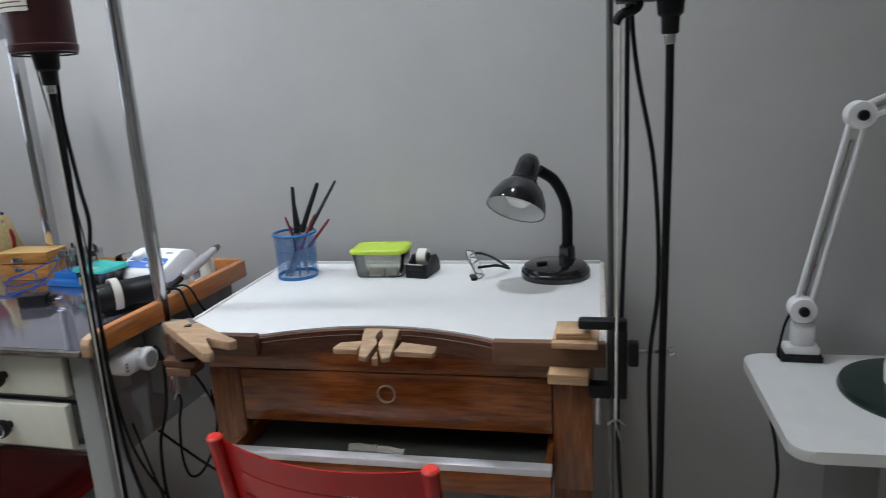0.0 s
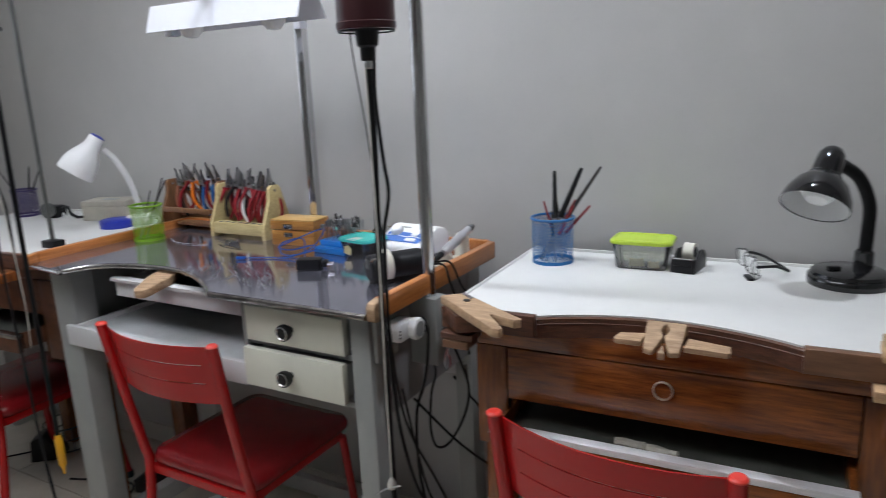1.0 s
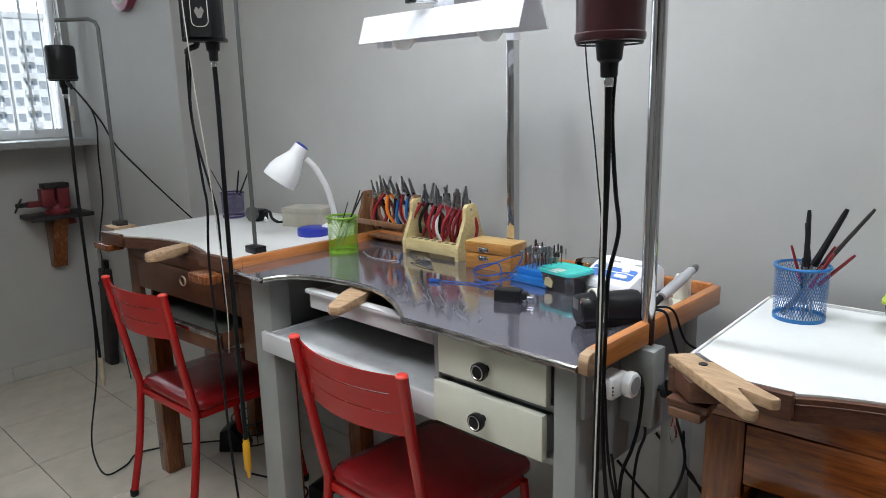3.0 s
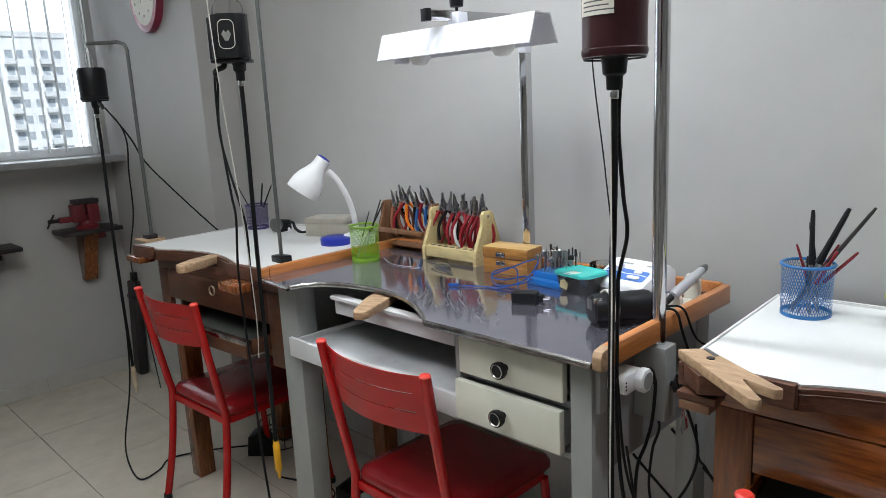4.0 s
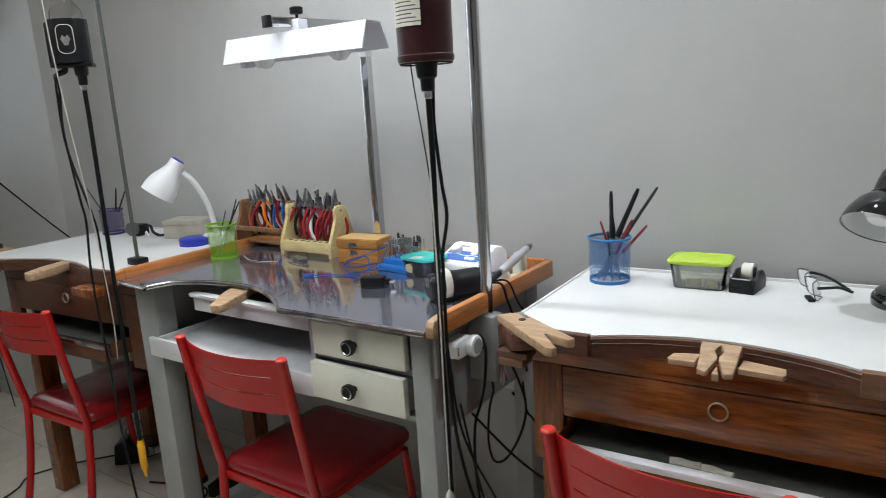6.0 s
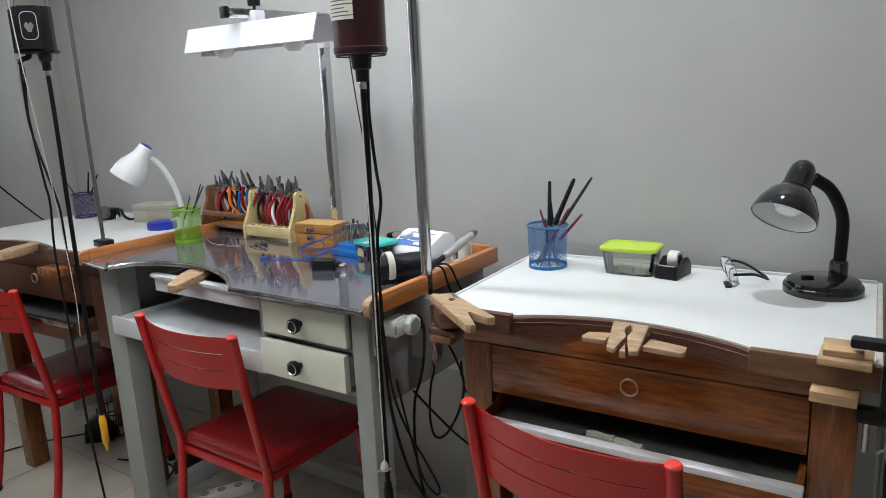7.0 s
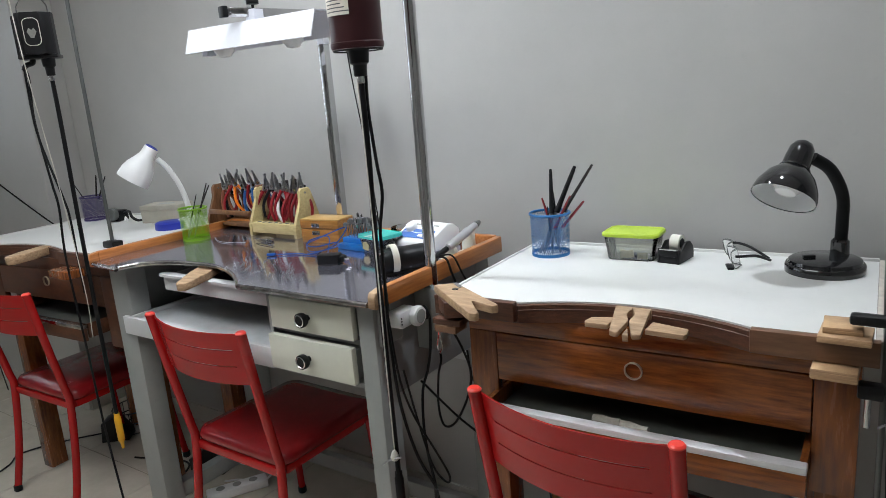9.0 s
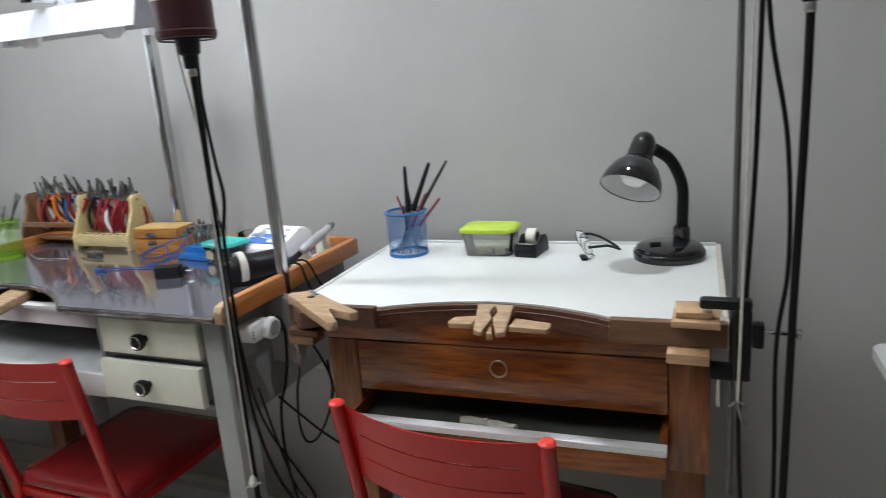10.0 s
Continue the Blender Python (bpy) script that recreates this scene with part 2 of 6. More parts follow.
# ---- mesh helpers ----
def part(name, bm, material, parent=None, label="", smooth=38):
    me = bpy.data.meshes.new(name)
    bmesh.ops.recalc_face_normals(bm, faces=bm.faces[:])
    bm.to_mesh(me)
    bm.free()
    me.materials.append(material)
    if smooth:
        me.polygons.foreach_set("use_smooth", [True] * len(me.polygons))
        me.set_sharp_from_angle(angle=radians(smooth))
    ob = new(name, me)
    if parent:
        ob.parent = parent
    if label:
        ob["label"] = label
    return ob


def thing(name, label, category, at=(0, 0, 0), rz=0.0, group="", kind=""):
    ob = new(name)
    ob.empty_display_size = 0.05
    ob.matrix_world = pose(*at, 0, 0, rz)
    return tagged(ob, label, category, group, kind)


def join(bm, other, m=None):
    """Add the mesh in other to bm, moved by m."""
    vs = {v: bm.verts.new(m @ v.co if m else v.co) for v in other.verts}
    for f in other.faces:
        bm.faces.new([vs[v] for v in f.verts])
    other.free()
    return bm


def box(x0, x1, y0, y1, z0, z1, bevel=0.003, segs=2, bm=None, m=None):
    b = bmesh.new()
    bmesh.ops.create_cube(b, size=1)
    for v in b.verts:
        v.co = Vector(((x0 + x1) / 2 + v.co.x * (x1 - x0), (y0 + y1) / 2 + v.co.y * (y1 - y0), (z0 + z1) / 2 + v.co.z * (z1 - z0)))
    if bevel:
        bmesh.ops.bevel(b, geom=b.edges[:], offset=bevel, segments=segs, affect="EDGES", profile=0.5)
    if bm is None and m is None:
        return b
    return join(bm if bm is not None else bmesh.new(), b, m)


def prism(poly, z0, z1, bevel=0.0, bm=None, m=None):
    """A plate of the outline poly (x, y), from z0 up to z1."""
    b = bmesh.new()
    low = [b.verts.new((x, y, z0)) for x, y in poly]
    top = [b.verts.new((x, y, z1)) for x, y in poly]
    n = len(poly)
    b.faces.new(low[::-1])
    b.faces.new(top)
    for i in range(n):
        b.faces.new((low[i], low[(i + 1) % n], top[(i + 1) % n], top[i]))
    if bevel:
        bmesh.ops.bevel(b, geom=b.edges[:], offset=bevel, segments=2, affect="EDGES", profile=0.5)
    if bm is None and m is None:
        return b
    return join(bm if bm is not None else bmesh.new(), b, m)


def lathe(profile, seg=32, bm=None, m=None):
    """Turned form: profile of (radius, z) from the bottom to the top round the z axis."""
    b = bmesh.new()
    rings = []
    for r, z in profile:
        if r < 1e-5:
            rings.append([b.verts.new((0, 0, z))])
        else:
            rings.append([b.verts.new((r * math.cos(2 * math.pi * i / seg), r * math.sin(2 * math.pi * i / seg), z)) for i in range(seg)])
    for a, c in zip(rings, rings[1:]):
        for i in range(seg):
            j = (i + 1) % seg
            if len(a) == 1 and len(c) == 1:
                continue
            if len(a) == 1:
                b.faces.new((a[0], c[j], c[i]))
            elif len(c) == 1:
                b.faces.new((a[i], a[j], c[0]))
            else:
                b.faces.new((a[i], a[j], c[j], c[i]))
    if bm is None and m is None:
        return b
    return join(bm if bm is not None else bmesh.new(), b, m)


def spline(points, steps=6):
    """Smooth points through the given ones."""
    p = [Vector(q) for q in points]
    p = [p[0] * 2 - p[1], *p, p[-1] * 2 - p[-2]]
    out = []
    for i in range(1, len(p) - 2):
        for k in range(steps):
            u = k / steps
            out.append(0.5 * (2 * p[i] + (p[i + 1] - p[i - 1]) * u + (2 * p[i - 1] - 5 * p[i] + 4 * p[i + 1] - p[i + 2]) * u * u
                              + (3 * p[i] - p[i - 1] - 3 * p[i + 1] + p[i + 2]) * u ** 3))
    return out + [p[-2]]


def tube(points, r, seg=10, smooth=0, bm=None, m=None, r_end=None):
    """A round rod or cable along points; smooth > 0 runs a spline through them."""
    p = spline(points, smooth) if smooth else [Vector(q) for q in points]
    b = bmesh.new()
    rings = []
    side = None
    for i, q in enumerate(p):
        d = (p[min(i + 1, len(p) - 1)] - p[max(i - 1, 0)]).normalized()
        if side is None:
            side = d.orthogonal().normalized()
        side = (side - d * side.dot(d)).normalized()
        up = d.cross(side)
        rad = r if r_end is None else r + (r_end - r) * i / (len(p) - 1)
        rings.append([b.verts.new(q + rad * (math.cos(2 * math.pi * k / seg) * side + math.sin(2 * math.pi * k / seg) * up)) for k in range(seg)])
    for a, c in zip(rings, rings[1:]):
        for k in range(seg):
            b.faces.new((a[k], a[(k + 1) % seg], c[(k + 1) % seg], c[k]))
    b.faces.new(rings[0][::-1])
    b.faces.new(rings[-1])
    if bm is None and m is None:
        return b
    return join(bm if bm is not None else bmesh.new(), b, m)


def rounded(w, d, r, n=5, cx=0.0, cy=0.0):
    """Outline of a rectangle w x d with corners of radius r."""
    out = []
    for sx, sy, a0 in ((1, 1, 0), (-1, 1, 90), (-1, -1, 180), (1, -1, 270)):
        for k in range(n + 1):
            a = radians(a0 + 90 * k / n)
            out.append((cx + sx * (w / 2 - r) + r * math.cos(a), cy + sy * (d / 2 - r) + r * math.sin(a)))
    return out


def shell(w, d, h, r, taper=0.9, wall=0.0018):
    """An open box with rounded corners that narrows to its foot."""
    b = bmesh.new()
    loops = []
    for sc, z, inset in ((taper, 0, 0), (1, h, 0), (1, h, wall), (taper, wall, wall)):
        loops.append([b.verts.new((x, y, z)) for x, y in rounded((w - 2 * inset) * sc, (d - 2 * inset) * sc, r)])
    n = len(loops[0])
    b.faces.new(loops[0][::-1])
    b.faces.new(loops[3])
    for a, c in zip(loops, loops[1:]):
        for i in range(n):
            b.faces.new((a[i], a[(i + 1) % n], c[(i + 1) % n], c[i]))
    return b


AXIS_Y = Matrix.Rotation(radians(90), 4, "X")     # turns z towards -y
AXIS_X = Matrix.Rotation(radians(90), 4, "Y")     # turns z towards +x


def at(x, y, z, rx=0, ry=0, rz=0):
    return pose(x, y, z, rx, ry, rz)


# ---- the room ----
def wall(name, x0, x1, y0, y1, z0, z1, material=M_WALL, bevel=0.0):
    return tagged(part(name, box(x0, x1, y0, y1, z0, z1, bevel), material, smooth=0), kind="structure")


tagged(wall("wall_back", LEFT_X - 0.15, RIGHT_X + 0.15, WALL_Y, WALL_Y + 0.15, 0, CEIL), "grey painted plaster wall behind the benches", "wall")
tagged(wall("wall_right", RIGHT_X, RIGHT_X + 0.15, FRONT_Y, WALL_Y, 0, CEIL), "grey painted plaster wall", "wall")
tagged(wall("wall_front", LEFT_X - 0.15, RIGHT_X + 0.15, FRONT_Y - 0.15, FRONT_Y, 0, CEIL), "grey painted plaster wall", "wall")
tagged(wall("wall_pier", LEFT_X, -3.405, 1.70, WALL_Y, 0, CEIL, bevel=0.004), "grey painted projecting wall beside the window", "wall")
WIN = (-0.45, 1.665, 1.275, 2.38)     # window opening: y0, y1, z0, z1
bm = bmesh.new()
for y0, y1, z0, z1 in ((FRONT_Y, WIN[0], 0, CEIL), (WIN[1], WALL_Y, 0, CEIL), (WIN[0], WIN[1], 0, WIN[2]), (WIN[0], WIN[1], WIN[3], CEIL)):
    box(LEFT_X - 0.15, LEFT_X, y0, y1, z0, z1, 0, bm=bm)
tagged(part("wall_left", bm, M_WALL, smooth=0), "grey painted plaster wall with a wide window", "wall", kind="structure")
tagged(part("ceiling", box(LEFT_X - 0.15, RIGHT_X + 0.15, FRONT_Y - 0.15, WALL_Y + 0.15, CEIL, CEIL + 0.12, 0), M_CEIL, smooth=0), "white painted ceiling", "ceiling", kind="structure")
floor = tagged(part("floor", box(LEFT_X - 0.15, RIGHT_X + 0.15, FRONT_Y - 0.15, WALL_Y + 0.15, -0.1, -0.004, 0), M_GROUT, smooth=0), "pale beige ceramic floor tiles with dark joints", "floor", kind="structure")

# window with its frame, panes and sill
win = thing("window_1", "white framed sliding window with a grey stone sill", "window", (LEFT_X - 0.10, 0, 0), kind="structure")
bm = bmesh.new()
for y0, y1, z0, z1 in ((WIN[0], WIN[0] + 0.05, WIN[2], WIN[3]), (WIN[1] - 0.03, WIN[1], WIN[2], WIN[3]), (WIN[0] + 0.05, WIN[1] - 0.03, WIN[2], WIN[2] + 0.045), (WIN[0] + 0.05, WIN[1] - 0.03, WIN[3] - 0.05, WIN[3]), (0.53, 0.58, WIN[2] + 0.045, WIN[3] - 0.05)):
    box(-0.03, 0.03, y0, y1, z0, z1, 0.004, bm=bm)
part("window_frame", bm, M_FRAME, win)
for y0, y1 in ((WIN[0] + 0.05, 0.53), (0.58, WIN[1] - 0.03)):
    pane = part("pane", box(-0.002, 0.002, y0, y1, WIN[2] + 0.045, WIN[3] - 0.05, 0), M_PANE, win, "clear glass pane", 0)
    pane.visible_shadow = False
part("window_sill", box(0.10, 0.33, WIN[0] - 0.05, 1.698, 1.235, 1.27, 0.006), M_STONE, win, "grey stone sill")

# vertical blind: head rail and turned slats
blind = thing("vertical_blind", "white vertical slat blind hanging open in the window", "blind", (LEFT_X + 0.06, 0, 0))
part("head_rail", box(-0.025, 0.025, WIN[0] - 0.05, WIN[1] + 0.02, WIN[3] + 0.02, WIN[3] + 0.06, 0.004), M_FRAME, blind)
slat_mesh = None
for i in range(24):
    y = WIN[1] - 0.035 - i * 0.085
    if slat_mesh is None:
        ob = part("slat", box(-0.038, 0.038, -0.0012, 0.0012, 1.30, WIN[3] + 0.03, 0), M_BLIND, blind, smooth=0)
        slat_mesh = ob.data
    else:
        ob = new("slat", slat_mesh)
        ob.parent = blind
    ob.matrix_local = pose(0, y, 0, 0, 0, -23 + 3 * math.sin(i * 2.1))

# outside: bright haze, ground, apartment tower
tagged(part("backdrop", box(-401, -400, -400, 500, -39, 260, 0), glow("bright_haze", (0.93, 0.97, 1.0), 3.2), smooth=0), "bright white hazy sky in the distance", "backdrop", kind="structure")
tagged(part("ground", box(-900, -20, -600, 600, -42, -40, 0), mat("distant_ground", (0.2, 0.2, 0.18), 0.9), smooth=0), "distant grey city ground", "ground", kind="structure")
tower = thing("apartment_building", "distant pale concrete apartment tower with balconies", "building", (-140, 40.5, -40))
part("wall", box(-12, 0, -5.2, 5.2, 0, 57.0, 0), mat("tower_concrete", (0.85, 0.86, 0.87), 0.8, var=0.1, scale=0.4), tower, smooth=0)
part("parapet", box(-12.2, 0.2, -5.4, 5.4, 57.0, 58.0, 0), M_FRAME, tower, smooth=0)
M_TWIN = mat("tower_window", (0.42, 0.46, 0.50), 0.3, var=0.3, scale=0.5)
win_mesh = bal_mesh = None
for k in range(11):
    for j, ty in enumerate((-4.1, -2.5, -0.4, 1.5, 3.6)):
        tz = 53.4 - k * 2.8
        if win_mesh is None:
            ob = part("window", box(-0.05, 0.06, -0.6, 0.6, 0, 1.4, 0), M_TWIN, tower, smooth=0)
            win_mesh = ob.data
            ob2 = part("balcony", box(0, 1.0, -0.95, 0.95, 0, 0.9, 0), M_FRAME, tower, smooth=0)
            bal_mesh = ob2.data
        else:
            ob = new("window", win_mesh)
            ob.parent = tower
            ob2 = None
            if j in (0, 3):
                ob2 = new("balcony", bal_mesh)
                ob2.parent = tower
        ob.matrix_local = pose(0.01, ty, tz)
        if ob2:
            ob2.matrix_local = pose(0.02, ty, tz - 1.0)

# ceiling lamps
for lx, ly, lw, lh, watts in CEILING_LAMPS:
    lamp = thing("ceiling_lamp", "flat white ceiling lamp, lit", "lamp", (lx, ly, CEIL), group="ceiling lamps")
    bm = bmesh.new()
    hw, hh = lw / 2, lh / 2
    for x0, x1, y0, y1 in ((-hw - 0.03, -hw, -hh - 0.03, hh + 0.03), (hw, hw + 0.03, -hh - 0.03, hh + 0.03), (-hw, hw, -hh - 0.03, -hh), (-hw, hw, hh, hh + 0.03)):
        box(x0, x1, y0, y1, -0.014, -0.001, 0.003, bm=bm)
    part("frame", bm, M_WHITEP, lamp)
    part("diffuser", box(-hw + 0.001, hw - 0.001, -hh + 0.001, hh - 0.001, -0.006, -0.001, 0), M_LAMPPANEL, lamp, smooth=0)


# ---- chairs ----
def make_chair():
    ch = thing("chair", "red enamelled steel chair with a dark red vinyl seat", "chair", group="red chairs at the benches")
    for s in (-1, 1):
        part("rear_leg", tube([(s * 0.2, 0, 0.848), (s * 0.196, 0.03, 0.66), (s * 0.192, 0.062, 0.48), (s * 0.192, 0.07, 0.41), (s * 0.197, 0.045, 0.2), (s * 0.203, 0.006, 0.012)], 0.0135, 14, 5), M_RED, ch)
        part("cap", lathe([(0.0142, 0), (0.0142, 0.003), (0.011, 0.0065), (0, 0.008)], 18, m=at(s * 0.2, 0, 0.846)), M_REDEND, ch, "bright red end cap")
        part("front_leg", tube([(s * 0.19, 0.44, 0.405), (s * 0.2, 0.458, 0.2), (s * 0.215, 0.477, 0.012)], 0.0125, 14, 4), M_RED, ch)
        for y, x in ((0.006, 0.203), (0.477, 0.215)):
            part("foot", lathe([(0.013, 0), (0.0155, 0.004), (0.0155, 0.022), (0.0135, 0.026)], 14, m=at(s * x, y, 0)), M_RUBBER, ch)

    def slat(z0, z1, x0, x1):
        b = bmesh.new()
        n = 18
        rows = []
        for z in (z0, z1):
            for off in (0.0, 0.004):
                row = []
                for i in range(n + 1):
                    x = x0 + (x1 - x0) * i / n
                    u = x / 0.19
                    row.append(b.verts.new((x, (0.848 - z) * 0.165 + 0.004 - 0.042 * (1 - u * u) + off, z)))
                rows.append(row)
        a, c, d, e = rows
        for i in range(n):
            for p, q in ((a, d), (d, e), (e, c), (c, a)):
                b.faces.new((p[i], p[i + 1], q[i + 1], q[i]))
        for i in (0, n):
            b.faces.new((a[i], d[i], e[i], c[i]))
        return b
    for z0, z1 in ((0.795, 0.842), (0.746, 0.7915), (0.690, 0.7425)):
        part("back_slat", slat(z0, z1, -0.19, 0.19), M_RED, ch)
    for s in (-1, 1):
        for zz in (0.79, 0.74):
            part("back_tab", slat(zz - 0.001, zz + 0.008, min(s * 0.155, s * 0.19), max(s * 0.155, s * 0.19)), M_RED, ch)
    bm = box(-0.185, 0.185, 0.07, 0.095, 0.392, 0.418, 0.003)
    box(-0.185, 0.185, 0.425, 0.45, 0.392, 0.418, 0.003, bm=bm)
    for s in (-1, 1):
        box(s * 0.175 - 0.0125, s * 0.175 + 0.0125, 0.095, 0.425, 0.392, 0.418, 0.003, bm=bm)
    part("seat_frame", bm, M_RED, ch)
    b = bmesh.new()
    outline = rounded(0.395, 0.415, 0.04, 6, 0, 0.28)
    levels = ((0.96, 0.418), (1.0, 0.428), (1.0, 0.442), (0.965, 0.456), (0.8, 0.463), (0.4, 0.466))
    loops = [[b.verts.new((x * k, 0.275 + (y - 0.275) * k, z)) for x, y in outline] for k, z in levels]
    for p, q in zip(loops, loops[1:]):
        for i in range(len(p)):
            j = (i + 1) % len(p)
            b.faces.new((p[i], p[j], q[j], q[i]))
    b.faces.new(loops[-1])
    b.faces.new(loops[0][::-1])
    part("seat", b, M_SEAT, ch, "dark red padded vinyl seat", 60)
    return ch


chair = make_chair()
chair.matrix_world = pose(-0.589, 1.145, 0, 0, 0, -6)
copy_thing(chair, pose(-1.7075, 1.199, 0, 0, 0, -0.5))
copy_thing(chair, pose(-2.754, 1.152, 0, 0, 0, 2.5))


# ---- wooden jeweller's benches ----
def arc_edge(a0, a1, y, deep, n=20):
    """Points of the curved cut in a bench front."""
    return [(a0 + (a1 - a0) * i / n, y + deep * math.sin(math.pi * i / n) ** 0.85) for i in range(n + 1)]


LEG_WOOD = M_WOOD_V


def wooden_bench(label, x0, x1, yf, yb, a0, a1, deep, tray, tray_front, drop, plank_right, M_WOOD, M_WOOD_V, turn):
    """Built square to the wall, then turned about the middle of its front edge."""
    w = thing("wooden_bench", label, "workbench", ((x0 + x1) / 2, yf, 0))
    inv = w.matrix_world.inverted()

    def put(name, bm, material, lab="", smooth=38, parent=w):
        bm.transform(inv)
        return part(name, bm, material, parent, lab, smooth)
    edge = arc_edge(a0, a1, yf + 0.018, deep)
    put("top_board", prism([(x0, yb), (x0, yf + 0.016), *edge, (x1, yf + 0.016), (x1, yb)], 0.934, 0.9715, 0.0015), M_WOOD_DK, "dark brown moulded front edge")
    edge2 = arc_edge(a0, a1, yf + 0.030, deep)
    put("laminate", prism([(x0 + 0.004, yb - 0.003), (x0 + 0.004, yf + 0.02), *edge2, (x1 - 0.008, yf + 0.02), (x1 - 0.008, yb - 0.003)], 0.9717, 0.9755), M_WHITE_LAM, "worn white laminate work surface", 0)
    put("edging", box(x1 - 0.0075, x1 + 0.002, yf + 0.02, yb, 0.9716, 0.979, 0.001), M_LAM_EDGE)
    put("edging", box(x0 - 0.002, x0 + 0.0035, yf + 0.02, yb, 0.9716, 0.979, 0.001), M_WHITE_LAM)
    put("edging", box(x0 + 0.004, x1 - 0.008, yb - 0.0028, yb + 0.004, 0.9716, 0.982, 0.001), M_WHITE_LAM)
    # moulding lines along the curve
    for dz, r in ((0.962, 0.0012),):
        put("moulding", tube([(x, y - 0.0005, dz) for x, y in edge], r, 6), M_WOOD_DK)
    put("apron_plank", box(x0, a0, yf - 0.004, yf + 0.015, 0.942, 0.984, 0.002), M_WOOD_DK)
    put("apron_plank", box(a1, x1, yf - 0.004, yf + 0.015, 0.942, 0.984, 0.002), plank_right)
    fy = yf + 0.067
    put("apron_panel", box(x0 + 0.04, x1 - 0.023, fy, fy + 0.02, 0.889, 0.9338, 0.0015), M_WOOD)
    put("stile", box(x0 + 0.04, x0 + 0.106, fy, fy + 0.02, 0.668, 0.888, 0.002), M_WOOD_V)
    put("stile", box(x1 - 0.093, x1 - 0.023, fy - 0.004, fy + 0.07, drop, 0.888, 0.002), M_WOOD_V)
    d0, d1 = x0 + 0.108, x1 - 0.095
    dr = put("drawer", box(d0, d1, fy - 0.002, fy + 0.018, 0.778, 0.887, 0.0025), M_WOOD)
    ring = lathe([(0.0160, 0), (0.0178, 0.0), (0.0185, 0.003), (0.0178, 0.006), (0.0160, 0.006), (0.0153, 0.003), (0.0160, 0)], 28, m=at((d0 + d1) / 2 - 0.004, fy - 0.0025, 0.847) @ AXIS_Y)
    put("ring_pull", ring, M_BRASS, "worn brass ring pull", parent=dr)
    for xx in (x0 + 0.04, x1 - 0.041):
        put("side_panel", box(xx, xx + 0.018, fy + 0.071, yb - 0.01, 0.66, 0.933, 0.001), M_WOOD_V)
    put("back_panel", box(x0 + 0.059, x1 - 0.042, yb - 0.025, yb - 0.011, 0.66, 0.933, 0.001), M_WOOD)
    # open sweep tray with a metal lip
    t0, t1, tz = tray
    ty = tray_front
    tr = put("sweep_tray", box(t0, t1, ty, ty + 0.016, tz - 0.058, tz - 0.014, 0.002), M_WOOD, "open pull-out tray with a metal lip")
    put("lip", box(t0 - 0.001, t1 + 0.001, ty - 0.003, ty + 0.022, tz - 0.0138, tz, 0.002), M_ALU if x0 > -2 else M_EDGE, "worn metal lip", parent=tr)
    for xx in (t0, t1 - 0.012):
        put("tray_side", box(xx, xx + 0.012, ty + 0.0225, yb - 0.06, tz - 0.05, tz, 0.001), M_WOOD_V, parent=tr)
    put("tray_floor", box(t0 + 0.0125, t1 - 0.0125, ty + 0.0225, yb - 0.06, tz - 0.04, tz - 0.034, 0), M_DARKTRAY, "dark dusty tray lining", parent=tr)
    for lx, ly in ((x0 + 0.042, fy + 0.03), (x1 - 0.09, fy + 0.072), (x0 + 0.06, yb - 0.12), (x1 - 0.12, yb - 0.12)):
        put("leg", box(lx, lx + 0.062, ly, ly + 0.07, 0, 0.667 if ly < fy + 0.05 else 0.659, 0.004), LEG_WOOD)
    w.matrix_world = pose((x0 + x1) / 2, yf, 0, 0, 0, turn)
    return w


wooden_bench("reddish brown stained wooden jeweller's bench with white top", -0.955, -0.137, 1.308, 1.845, -0.766, -0.325, 0.058, (-0.858, -0.231, 0.750), 1.300, 0.668, M_PLANK, M_WOOD, M_WOOD_V, 2.4)
wooden_bench("dark stained wooden jeweller's bench beside the pier, body colour deepened for shade", -3.1025, -2.2575, 1.229, 1.845, -2.966, -2.454, 0.060, (-2.93, -2.36, 0.742), 1.205, 0.64, M_WOOD_DK, M_WOOD_FAR, M_WOOD_FAR, 3.5)


